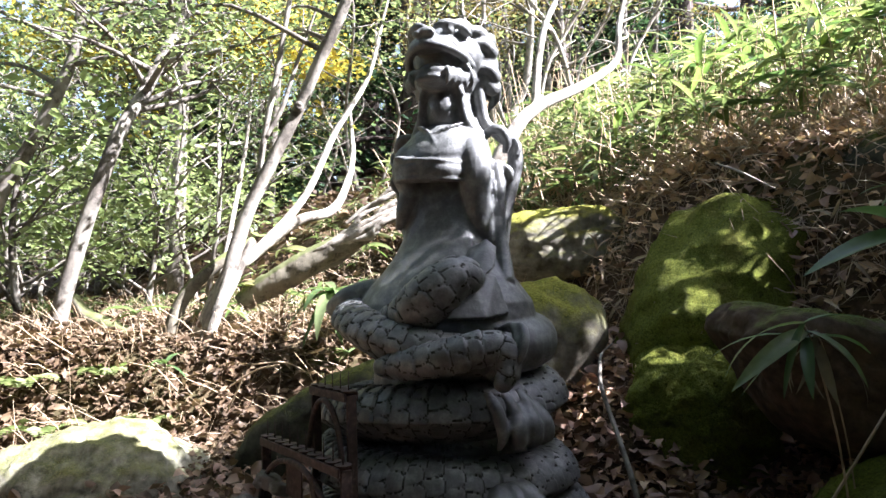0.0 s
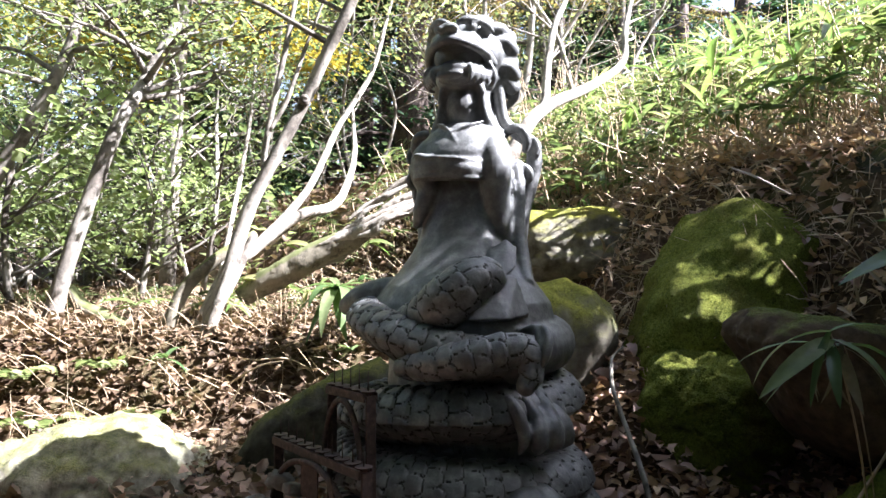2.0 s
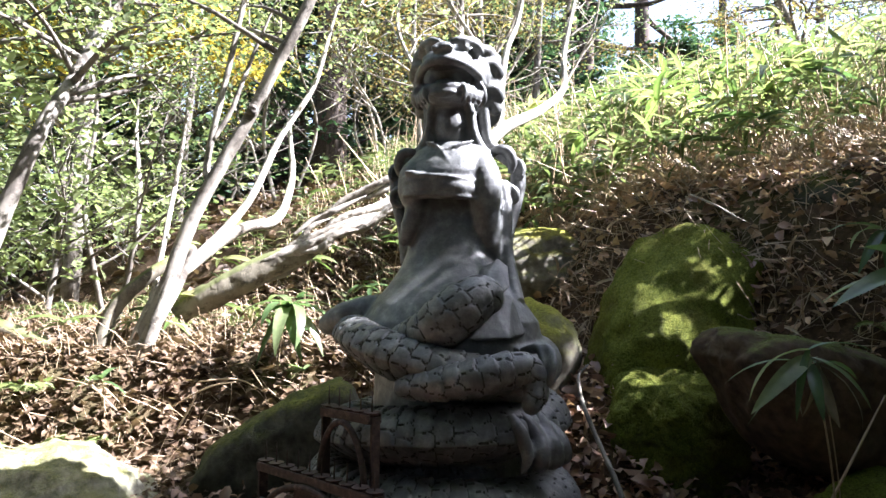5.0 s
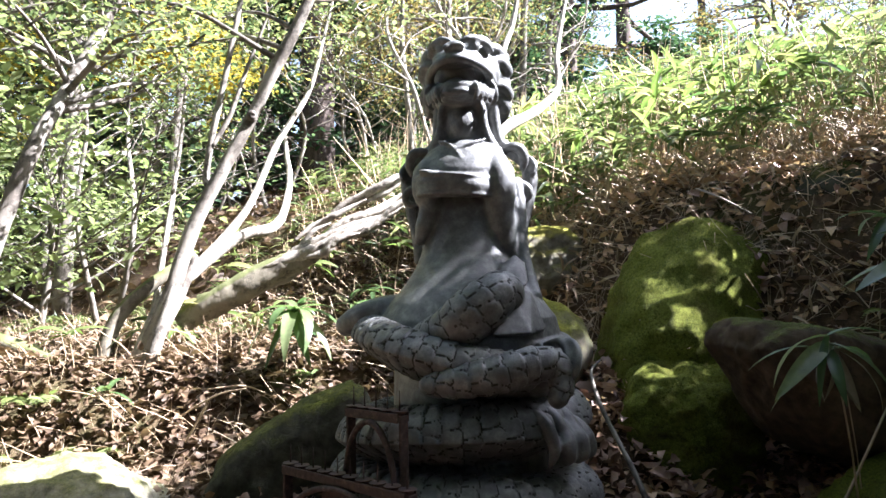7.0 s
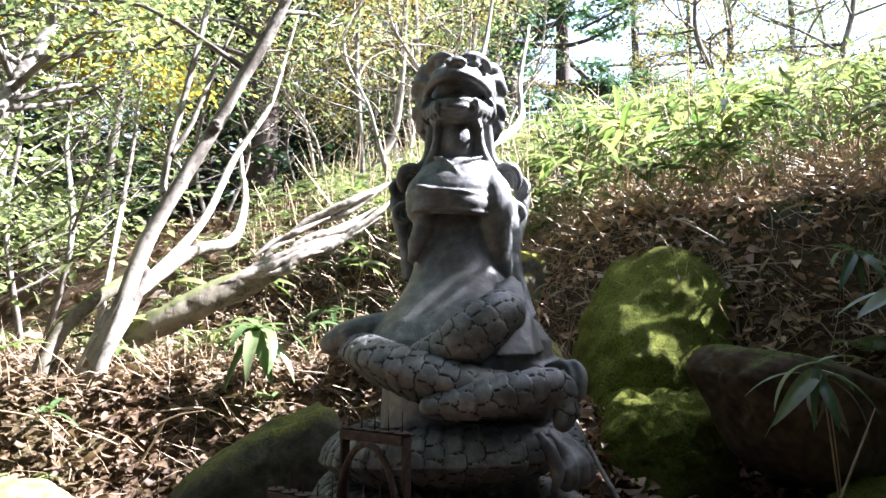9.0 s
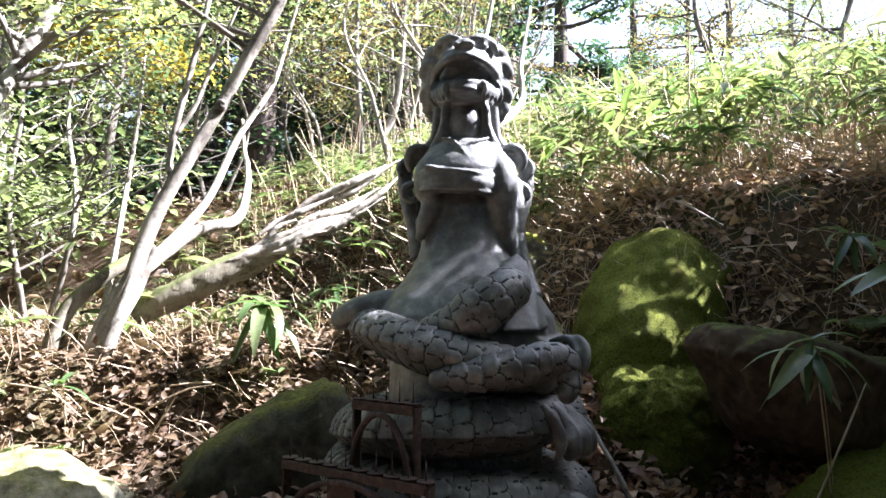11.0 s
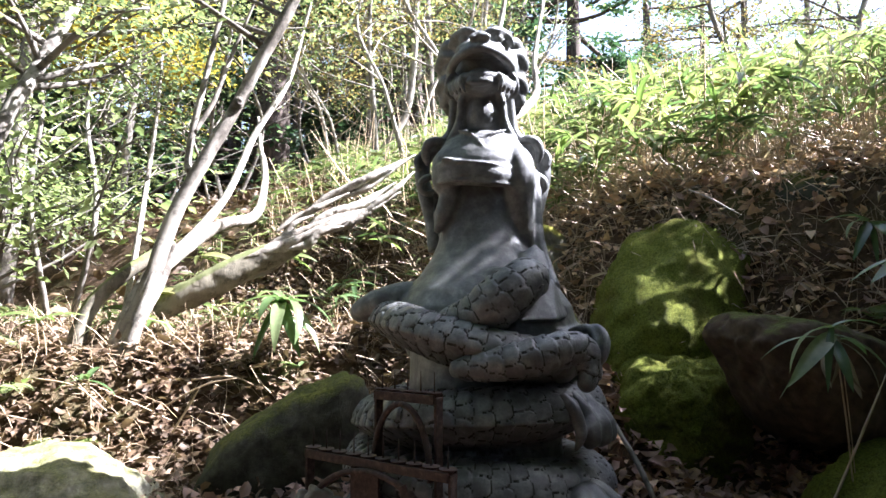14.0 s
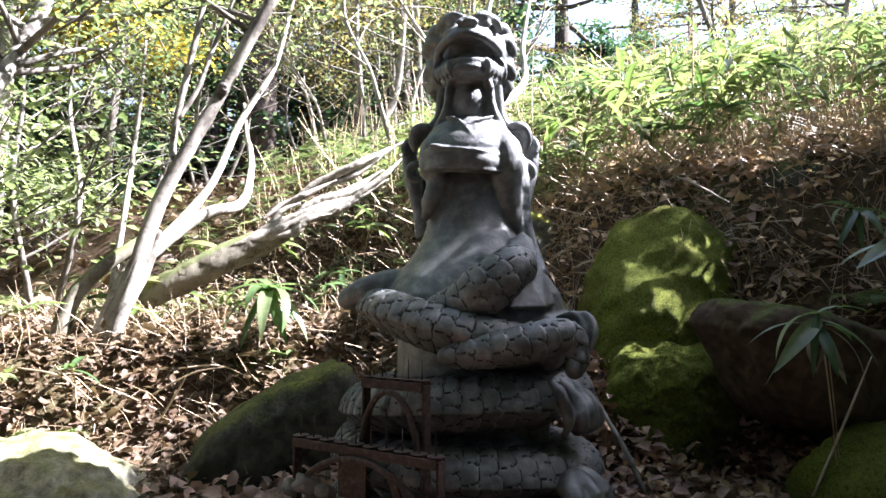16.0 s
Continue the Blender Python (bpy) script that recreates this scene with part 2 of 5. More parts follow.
# ---------------------------------------------------------------- mesh helpers
def mesh_np(name, verts, faces, material, smooth=True):
    """A mesh from arrays: verts (n, 3), faces (m, k)."""
    me = bpy.data.meshes.new(name)
    faces = np.asarray(faces, dtype=np.int32)
    m, k = faces.shape
    me.vertices.add(len(verts))
    me.vertices.foreach_set("co", np.asarray(verts, dtype=np.float32).ravel())
    me.loops.add(m * k)
    me.loops.foreach_set("vertex_index", faces.ravel())
    me.polygons.add(m)
    me.polygons.foreach_set("loop_start", np.arange(0, m * k, k, dtype=np.int32))
    me.polygons.foreach_set("use_smooth", np.full(m, smooth))
    me.update(calc_edges=True)
    me.validate()
    me.materials.append(material)
    return me


def bm_mesh(name, bm, material, smooth=True):
    me = bpy.data.meshes.new(name)
    bm.to_mesh(me)
    bm.free()
    me.polygons.foreach_set("use_smooth", np.full(len(me.polygons), smooth))
    me.materials.append(material)
    return me


def part(name, me, parent, label="", at=None):
    ob = new(name, me)
    ob.parent = parent
    if at is not None:
        ob.matrix_basis = at
    return tagged(ob, label)


def smooth_path(pts, n):
    """Catmull-Rom through the points, n steps a span."""
    p = np.asarray(pts, dtype=float)
    p = np.vstack([2 * p[0] - p[1], p, 2 * p[-1] - p[-2]])
    out = []
    for i in range(1, len(p) - 2):
        for t in np.arange(n) / n:
            a, b, c, d = p[i - 1], p[i], p[i + 1], p[i + 2]
            out.append(0.5 * (2 * b + (c - a) * t + (2 * a - 5 * b + 4 * c - d) * t * t + (3 * b - a - 3 * c + d) * t ** 3))
    out.append(p[-2])
    return np.array(out)


def tube_np(pts, radii, seg=8, steps=4, rough=0.0, rng=None):
    """Verts and quad faces of a tapering limb with pinched ends."""
    path = smooth_path(pts, steps)
    n = len(path)
    rad = np.interp(np.linspace(0, 1, n), np.linspace(0, 1, len(radii)), radii)
    tan = np.gradient(path, axis=0)
    tan /= np.linalg.norm(tan, axis=1)[:, None] + 1e-9
    u = np.cross(tan[0], (0.3, 0.9, 0.2))
    rings = []
    ang = np.linspace(0, 2 * math.pi, seg, endpoint=False)
    for i in range(n):
        u = u - tan[i] * u.dot(tan[i])
        u /= np.linalg.norm(u) + 1e-9
        w = np.cross(tan[i], u)
        r = rad[i] * np.ones(seg)
        if rough and rng is not None:
            r = r * (1 + rough * (0.6 * np.sin(3 * ang + i * 0.35) + rng.uniform(-0.6, 0.6, seg)))
        rings.append(path[i] + (np.cos(ang) * r)[:, None] * u + (np.sin(ang) * r)[:, None] * w)
    rings = [path[0] + (rings[0] - path[0]) * 0.05] + rings + [path[-1] + (rings[-1] - path[-1]) * 0.05]
    v = np.vstack(rings)
    i, j = np.meshgrid(np.arange(len(rings) - 1), np.arange(seg), indexing="ij")
    a, b = (i * seg + j).ravel(), (i * seg + (j + 1) % seg).ravel()
    return v, np.stack([a, b, b + seg, a + seg], 1)


class Heap:
    """Gathers pieces with equal face size into one mesh."""

    def __init__(self):
        self.v, self.f, self.n = [], [], 0

    def add(self, vf):
        v, f = vf
        self.v.append(v)
        self.f.append(np.asarray(f) + self.n)
        self.n += len(v)
        return self

    def mesh(self, name, material, smooth=True):
        return mesh_np(name, np.vstack(self.v), np.vstack(self.f), material, smooth)


def turns(yaw, pitch, roll):
    """Rotation matrices (n, 3, 3) whose first axis heads along yaw and pitch."""
    cy, sy, cp, sp, cr, sr = np.cos(yaw), np.sin(yaw), np.cos(pitch), np.sin(pitch), np.cos(roll), np.sin(roll)
    x = np.stack([cy * cp, sy * cp, sp], -1)
    s = np.stack([-sy, cy, 0 * cy], -1)
    w = np.cross(x, s)
    y = s * cr[:, None] + w * sr[:, None]
    return np.stack([x, y, np.cross(x, y)], -1)


def scattered(shape, faces, pos, rot, size):
    """Copies of one small shape at many places, as arrays."""
    v = pos[:, None, :] + np.einsum("nij,kj->nki", rot, shape) * size[:, None, None]
    n, k = len(pos), len(shape)
    f = (np.asarray(faces)[None] + (np.arange(n) * k)[:, None, None]).reshape(-1, len(faces[0]))
    return v.reshape(-1, 3), f


# a broad leaf, one unit long, folded along its rib and curled, in four quads
BROAD = np.array([(0, 0, 0), (0.32, 0.3, 0.07), (0.75, 0.22, 0.03), (0.4, 0, -0.02), (0.8, 0, -0.05), (1, 0, -0.16), (0.32, -0.3, 0.07), (0.75, -0.22, 0.03)])
BROAD_T = [(0, 3, 1), (3, 4, 2), (3, 2, 1), (4, 5, 2), (0, 6, 3), (6, 7, 4), (6, 4, 3), (7, 5, 4)]
# a small far leaf in two triangles
SMALL = np.array([(0, 0, 0), (0.5, 0.3, 0.06), (1, 0, -0.08), (0.5, -0.3, 0.06)])
SMALL_T = [(0, 2, 1), (0, 3, 2)]
# a blade of bamboo grass
BLADE = np.array([(0, 0, 0), (0.2, 0.075, 0.05), (0.2, 0, 0.035), (0.2, -0.075, 0.05), (0.5, 0.09, 0.03), (0.5, 0, 0.01), (0.5, -0.09, 0.03),
                  (0.78, 0.055, -0.07), (0.78, 0, -0.085), (0.78, -0.055, -0.07), (1, 0, -0.22)])
BLADE_T = [(0, 2, 1), (0, 3, 2), (1, 2, 5), (1, 5, 4), (2, 3, 6), (2, 6, 5), (4, 5, 8), (4, 8, 7), (5, 6, 9), (5, 9, 8), (7, 8, 10), (8, 9, 10)]


# ---------------------------------------------------------------- the lie of the land
def step(a, b, x):
    t = np.clip((x - a) / (b - a), 0, 1)
    return t * t * (3 - 2 * t)


def land(x, y):
    """Height of the ground: a hollow round the statue, a hill to the right, a leafy bank to the left, woods behind."""
    x, y = np.asarray(x, dtype=float), np.asarray(y, dtype=float)
    u = 0.75 * x + 0.66 * (y - 2)
    b = step(2.9, 3.9, y)
    hill = 0.18 + 0.5 * step(0.3, 0.85, u) + 0.72 * step(0.95 - 0.3 * b, 1.6 + 0.7 * b, u) + 0.33 * np.clip(u - 1.35, 0, 5) + 0.12 * np.clip(u - 6.35, 0, 30) ** 0.8
    hill = hill - 0.38 * np.exp(-((x - 0.95) ** 2 + (y - 2.12) ** 2) / 0.09) - 0.34 * np.exp(-((x - 1.3) ** 2 + (y - 1.68) ** 2) / 0.14)
    left = 0.2 + 0.5 * step(2.85, 3.45, y) + 0.03 * np.clip(y - 3.5, 0, 20)
    k = 0.12
    h = np.clip(0.5 + 0.5 * (hill - left) / k, 0, 1)
    z = left * (1 - h) + hill * h + k * h * (1 - h)
    bumps = 0.025 * np.sin(4.1 * x + 1.3 * y) * np.sin(3.3 * y - 1.7 * x) + 0.012 * np.sin(11 * x + 2) * np.sin(13 * y + x * 5)
    far = np.clip((np.hypot(x, y) - 12) / 60, 0, 1)
    z = z - 0.5 * step(1.5, -0.3, y)
    return z + bumps + far * 0.8 * np.sin(x * 0.13) * np.sin(y * 0.11 + 1)


def build_ground():
    def axis(lo, hi, near, fine):
        core = np.arange(near[0], near[1], fine)
        out = [near[1]]
        d = fine
        while out[-1] < hi:
            d *= 1.16
            out.append(out[-1] + d)
        back = [near[0]]
        d = fine
        while back[-1] > lo:
            d *= 1.16
            back.append(back[-1] - d)
        return np.array(back[:0:-1] + list(core) + out)
    xs, ys = axis(-400, 400, (-3, 4), 0.05), axis(-400, 500, (0, 6), 0.05)
    gx, gy = np.meshgrid(xs, ys, indexing="ij")
    v = np.stack([gx, gy, land(gx, gy)], -1).reshape(-1, 3)
    i, j = np.meshgrid(np.arange(len(xs) - 1), np.arange(len(ys) - 1), indexing="ij")
    a = (i * len(ys) + j).ravel()
    f = np.stack([a, a + len(ys), a + len(ys) + 1, a + 1], 1)
    return tagged(new("ground", mesh_np("ground", v, f, SOIL)), "brown forest soil rising into a hillside", "ground", kind="structure")


build_ground()


# ---------------------------------------------------------------- boulders
def boulder(label, at, half, turn, material, seed, square=2.6, lump=0.16, sub=5, fine=0.012, tufts=0.0):
    """A weathered boulder: a squared ball, dented by noise at three scales."""
    bm = bmesh.new()
    bmesh.ops.create_icosphere(bm, subdivisions=sub, radius=1.0)
    off = Vector((seed * 3.7, seed * 1.9, seed * 5.3))
    for v in bm.verts:
        d = v.co.normalized()
        r = (abs(d.x) ** square + abs(d.y) ** square + abs(d.z) ** square) ** (-1 / square)
        r *= 1 + lump * noise.noise(d * 1.3 + off) + lump * 0.5 * noise.noise(d * 3.1 + off)
        p = d * r
        v.co = Vector((p.x * half[0], p.y * half[1], p.z * half[2]))
        w = v.co + off
        v.co += d * (fine * noise.noise(w * 14) + fine * 0.6 * noise.noise(w * 40))
        if tufts:
            v.co += d * tufts * abs(noise.noise(w * 75))
    ob = new("boulder", bm_mesh("boulder", bm, material))
    ob.matrix_world = pose(*at, *turn)
    return tagged(ob, label, "boulder", "boulders in the hollow")


boulder("squared grey boulder with yellow-green moss, dappled by sun", (0.565, 3.34, 1.13), (0.29, 0.25, 0.175), (0, -3, 4), GREYROCK, 1, 4.0, 0.1, 6)
boulder("rounded mossy boulder against the back of the statue", (0.37, 2.70, 0.65), (0.25, 0.22, 0.30), (8, 12, 10), GREYROCK, 2, 2.8, 0.14)
boulder("tall boulder cushioned in thick dark green moss", (1.10, 2.68, 0.77), (0.36, 0.32, 0.57), (-14, 33, 10), MOSSROCK, 3, 2.3, 0.16, 6, 0.016, 0.007)
boulder("low round boulder covered in dark green moss", (0.89, 2.38, 0.44), (0.27, 0.21, 0.3), (0, 6, 0), MOSSROCK, 4, 2.4, 0.15, 6, 0.016, 0.007)
slab = boulder("dark brown boulder with a flat mossy top", (1.275, 1.99, 0.6), (0.5, 0.2, 0.19), (0, 16, 4), DARKROCK, 5, 5.0, 0.1, 6)
for v in slab.data.vertices:
    if v.co.x < 0 and v.co.z < 0.06:
        v.co.x *= 1 - 0.48 * min(1.0, (0.06 - v.co.z) / 0.24)
boulder("low mossy boulder among dead leaves", (1.42, 1.72, 0.235), (0.5, 0.28, 0.3), (0, -8, 8), MOSSROCK, 6, 2.6, 0.12, 6, 0.016, 0.007)
boulder("broad rounded boulder with pale lichen and lime moss", (-1.36, 2.66, 0.08), (0.44, 0.36, 0.34), (0, 0, -6), LIMEROCK, 7, 2.5, 0.13, 6, 0.02)
wedge = boulder("sloping dark boulder with a thin mossy ridge", (-0.53, 2.78, 0.13), (0.31, 0.2, 0.42), (0, 0, 0), WEDGE, 8, 5.0, 0.08, 6, 0.012)
for v in wedge.data.vertices:
    v.co.z += 0.5 * v.co.x
boulder("small dark boulder half sunk in dead leaves", (1.75, 2.55, 1.30), (0.22, 0.2, 0.2), (0, 0, 20), WEDGE, 9, 2.6, 0.15, 4)


# ---------------------------------------------------------------- the stone statue
def carve_statue():
    """One carved block: a robed standing shape under a dragon head, rising from a coiled scaly body."""
    bm, skin = bmesh.new(), bmesh.new()

    def blob(c, r, turn=(0, 0, 0), sub=2):
        bmesh.ops.create_icosphere(bm, subdivisions=sub, radius=1.0, matrix=pose(*c, *turn) @ Matrix.Diagonal((*r, 1)))

    def limb(pts, radii, seg=14, steps=6):
        v, f = tube_np(pts, radii, seg, steps)
        vs = [bm.verts.new(p) for p in v]
        for q in f:
            bm.faces.new([vs[k] for k in q])
        bm.faces.new(vs[:seg][::-1])
        bm.faces.new(vs[-seg:])

    def loft(rings, seg=40):
        """Stacked ovals of (z, half width, half depth, shift back)."""
        rows = []
        for z, a, b, s in rings:
            rows.append([bm.verts.new((a * math.cos(k * 2 * math.pi / seg), s + b * math.sin(k * 2 * math.pi / seg), z)) for k in range(seg)])
        for lo, hi in zip(rows, rows[1:]):
            for k in range(seg):
                bm.faces.new((lo[k], lo[(k + 1) % seg], hi[(k + 1) % seg], hi[k]))
        bm.faces.new(rows[0][::-1])
        bm.faces.new(rows[-1])

    def scaly(pts, radii, size, deep=0.006, shift=0.0, tuck=0.0):
        """A limb with a skin of close-set scale plates and narrow grooves."""
        path = smooth_path(pts, 12)
        s = np.concatenate([[0], np.cumsum(np.linalg.norm(np.diff(path, axis=0), axis=1))])
        n = max(8, int(s[-1] / 0.0036))
        at = np.linspace(0, s[-1], n)
        path = np.stack([np.interp(at, s, path[:, k]) for k in range(3)], 1)
        rad = np.interp(np.linspace(0, 1, n), np.linspace(0, 1, len(radii)), radii)
        tan = np.gradient(path, axis=0)
        tan /= np.linalg.norm(tan, axis=1)[:, None]
        out = path * (1, 1, 0)
        out = out - tan * (out * tan).sum(1)[:, None]
        out /= np.linalg.norm(out, axis=1)[:, None]
        side = np.cross(tan, out)
        r0 = float(np.mean(rad))
        seg = int(1.35 * math.pi * r0 / 0.0036)
        f = np.linspace(-1, 1, seg, endpoint=False)
        ang = math.pi * (0.55 * f + 0.45 * f ** 5)
        rows = max(4, round(2 * math.pi * r0 / size))
        u = (at / (size * 0.88))[:, None] + np.zeros(seg) + shift
        v = (ang / (2 * math.pi) * rows)[None, :] + np.zeros((n, 1))
        top, e = np.full((n, seg), -2.0), np.zeros((n, seg))
        for i in (-1, 0, 1, 2):
            cu = np.floor(u) + i
            for k in (-1, 0, 1, 2):
                cv = np.floor(v) + k + 0.5 * (cu % 2)
                hu = np.sin(cu * 12.9 + (cv % rows) * 78.2) * 43758.5
                hu = (hu - np.floor(hu) - 0.5) * 0.2
                du, dv = u - cu - hu, v - cv - hu * 0.6
                inside = 1 - np.abs(du / 0.86) ** 2.6 - np.abs(dv / 0.66) ** 3
                wins = (inside > 0) & (du > top)
                top, e = np.where(wins, du, top), np.where(wins, inside, e)
        top = np.clip(top, -0.6, 0.8)
        groove = np.exp(-(e / 0.16) ** 2) * (top > -0.1)
        h = deep * (0.75 * top - 0.75 * groove - 0.1)
        e = np.where(top > -0.1, e, 1.0)
        ring_r = rad[:, None] + h
        low = np.clip((np.sin(ang) + 0.1) / 0.9, 0, 1)
        wide = np.cos(ang) * ring_r - tuck * ring_r * low * (np.cos(ang) > -0.3)
        v3 = path[:, None, :] + wide[:, :, None] * out[:, None, :] + (np.sin(ang) * ring_r)[:, :, None] * side[:, None, :]
        vs = [[skin.verts.new(p) for p in row] for row in v3]
        for lo, hi, row_e in zip(vs, vs[1:], e):
            for k in range(seg):
                skin.faces.new((lo[k - 1], lo[k], hi[k], hi[k - 1])).material_index = int(min(row_e[k - 1], row_e[k]) < 0.14)
        blob(path[0], (rad[0] * 0.98,) * 3)
        blob(path[-1], (rad[-1] * 0.98,) * 3)

    def hull(*pts):
        """A solid with flat facets round its corners."""
        got = bmesh.ops.convex_hull(bm, input=[bm.verts.new(p) for p in pts])
        bmesh.ops.delete(bm, geom=[g for g in got["geom_interior"] + got["geom_unused"] if isinstance(g, bmesh.types.BMVert)], context='VERTS')

    # the coils, four turns one above another
    def ring(rad, z, lean, start, end, wob=0.0, n=13):
        return [(rad * math.cos(a) * (1 + wob * math.sin(3 * a)), rad * math.sin(a), z + lean * math.cos(a) + 0.012 * math.sin(2 * a + z * 9))
                for a in np.linspace(radians(start), radians(end), n)]

    for rad, z, lean, minor, size in ((0.325, 0.24, 0.012, 0.11, 0.046), (0.312, 0.415, -0.028, 0.088, 0.044), (0.285, 0.585, 0.026, 0.09, 0.044)):
        scaly([(x - 0.02, y, h) for x, y, h in ring(rad, z, lean, -190, 172, 0.02, 19)], [minor, minor * 1.05, minor], size, 0.011, 0.0, 1.15)
    scaly(ring(0.285, 0.79, -0.05, 150, 318, 0.03, 13), [0.06, 0.066, 0.07, 0.06], 0.046, 0.008, 0.0, 0.7)
    limb(ring(0.26, 0.79, -0.02, -40, 145, 0.0, 9), [0.07, 0.085, 0.08], 18, 5)
    limb([(-0.14, 0.0, 0.93), (-0.24, -0.02, 0.928), (-0.32, -0.02, 0.905), (-0.375, 0.0, 0.885)], [0.05, 0.048, 0.048, 0.036], 14, 5)
    blob((-0.375, 0.0, 0.885), (0.034, 0.036, 0.034), sub=3)
    loft([(0.12, 0.28, 0.28, 0), (0.5, 0.23, 0.23, 0), (0.86, 0.22, 0.22, 0.02)])
    loft([(0.10, 0.42, 0.4, 0), (0.2, 0.42, 0.4, 0)])

    def claws(p, heading, size, drop, spread=22, toes=3):
        """Knuckled toes that hang over an edge and end in blunt claws."""
        for k in range(toes):
            a = radians(heading + spread * (k - (toes - 1) / 2))
            o = Vector((math.cos(a), math.sin(a), 0))
            q = Vector(p) + o * size * 0.2
            d = Vector((0, 0, 1))
            pts = [q, q + o * size * 0.45 + d * size * 0.14, q + o * size * 0.8 + d * size * 0.02, q + o * size * 0.92 - d * drop * 0.35, q + o * size * 1.02 - d * drop * 0.55,
                   q + o * size * 0.92 - d * drop * 0.8, q + o * size * 0.98 - d * drop]
            limb(pts, [size * 0.28, size * 0.34, size * 0.25, size * 0.31, size * 0.21, size * 0.24, size * 0.1], 12, 4)

    # a forelimb lying across the front, its paw hanging over the side
    fore = [(-0.06, -0.325, 0.74), (0.03, -0.34, 0.752), (0.13, -0.335, 0.772), (0.215, -0.305, 0.79), (0.262, -0.29, 0.782), (0.272, -0.3, 0.735), (0.262, -0.315, 0.705)]
    scaly(fore, [0.028, 0.04, 0.045, 0.048, 0.046, 0.036, 0.026], 0.047, 0.007)
    for x, y in ((0.272, -0.25), (0.298, -0.262)):
        limb([(x - 0.04, y + 0.03, 0.83), (x, y, 0.842), (x + 0.018, y - 0.03, 0.815), (x + 0.012, y - 0.045, 0.775), (x - 0.006, y - 0.04, 0.74)], [0.01, 0.012, 0.012, 0.011, 0.005], 10, 5)
    # a scaly knee raised in the lap
    scaly([(-0.10, -0.20, 0.845), (-0.01, -0.245, 0.875), (0.07, -0.255, 0.935), (0.118, -0.225, 0.972), (0.135, -0.18, 0.965)], [0.045, 0.06, 0.07, 0.064, 0.05], 0.046, 0.006)
    # hind paws with long hanging claws
    claws((0.215, -0.15, 0.60), -35, 0.105, 0.07, 22)
    claws((0.21, -0.22, 0.40), -44, 0.115, 0.05, 26)
    for k in range(3):
        limb([(0.20 + 0.03 * k, -0.26 + 0.04 * k, 0.665), (0.235 + 0.03 * k, -0.28 + 0.04 * k, 0.625), (0.25 + 0.03 * k, -0.285 + 0.04 * k, 0.57), (0.235 + 0.03 * k, -0.28 + 0.04 * k, 0.53)],
             [0.018, 0.02, 0.016, 0.006], 10, 5)

    # the robe: a long plain skirt flaring over the coils
    loft([(0.80, 0.29, 0.265, 0.0), (0.90, 0.268, 0.232, 0.0), (0.95, 0.232, 0.198, 0.0), (1.0, 0.19, 0.163, 0.01), (1.05, 0.158, 0.132, 0.02), (1.09, 0.142, 0.114, 0.03), (1.15, 0.126, 0.1, 0.036),
          (1.22, 0.124, 0.085, 0.042), (1.28, 0.138, 0.075, 0.05), (1.31, 0.14, 0.07, 0.05)])
    # the rounded chest and shoulders
    loft([(1.27, 0.12, 0.06, 0.05), (1.29, 0.142, 0.1, 0.032), (1.315, 0.151, 0.115, 0.03), (1.345, 0.15, 0.115, 0.032), (1.375, 0.143, 0.106, 0.036), (1.40, 0.13, 0.095, 0.04), (1.42, 0.112, 0.082, 0.043),
          (1.438, 0.085, 0.066, 0.046), (1.45, 0.05, 0.045, 0.048)])
    # full sleeves hanging to a point on either side, and a flat fall of cloth behind each
    limb([(0.085, 0.01, 1.385), (0.106, -0.012, 1.34), (0.113, -0.018, 1.29), (0.112, -0.015, 1.24), (0.118, -0.01, 1.18), (0.13, -0.008, 1.125), (0.143, -0.008, 1.075)], [0.034, 0.05, 0.05, 0.046, 0.04, 0.028, 0.008], 18, 6)
    limb([(-0.085, 0.01, 1.385), (-0.106, -0.01, 1.34), (-0.112, -0.016, 1.29), (-0.1, -0.018, 1.24), (-0.118, -0.02, 1.18), (-0.142, -0.02, 1.125)], [0.034, 0.048, 0.044, 0.034, 0.03, 0.01], 18, 6)
    hull((0.12, 0.03, 1.33), (0.165, 0.02, 1.29), (0.16, 0.0, 1.15), (0.158, -0.005, 1.08), (0.14, 0.06, 1.07), (0.125, 0.06, 1.3))
    hull((-0.12, 0.03, 1.33), (-0.152, 0.0, 1.29), (-0.158, -0.01, 1.13), (-0.14, 0.04, 1.12), (-0.125, 0.05, 1.3))
    limb([(0.15, 0.07, 1.33), (0.165, 0.06, 1.25), (0.166, 0.045, 1.17), (0.172, 0.03, 1.09), (0.188, 0.0, 1.01), (0.205, -0.04, 0.95)], [0.024, 0.022, 0.022, 0.024, 0.028, 0.028], 12, 5)
    # forearms folded across the front, the cloth in layered edges
    limb([(-0.125, 0.0, 1.30), (-0.1, -0.05, 1.298), (-0.035, -0.074, 1.296), (0.035, -0.066, 1.292), (0.085, -0.035, 1.288)], [0.03, 0.034, 0.037, 0.036, 0.028], 18, 6)
    for k in range(4):
        limb([(-0.146, -0.02, 1.326 - 0.017 * k), (-0.112, -0.08, 1.327 - 0.018 * k), (-0.04, -0.107 + 0.002 * k, 1.324 - 0.018 * k), (0.035, -0.098 + 0.002 * k, 1.318 - 0.018 * k), (0.095, -0.058, 1.312 - 0.017 * k)], [0.005, 0.007, 0.008, 0.007, 0.005], 10, 5)
    blob((-0.086, -0.078, 1.334), (0.04, 0.02, 0.009), (0, 6, 24), 3)
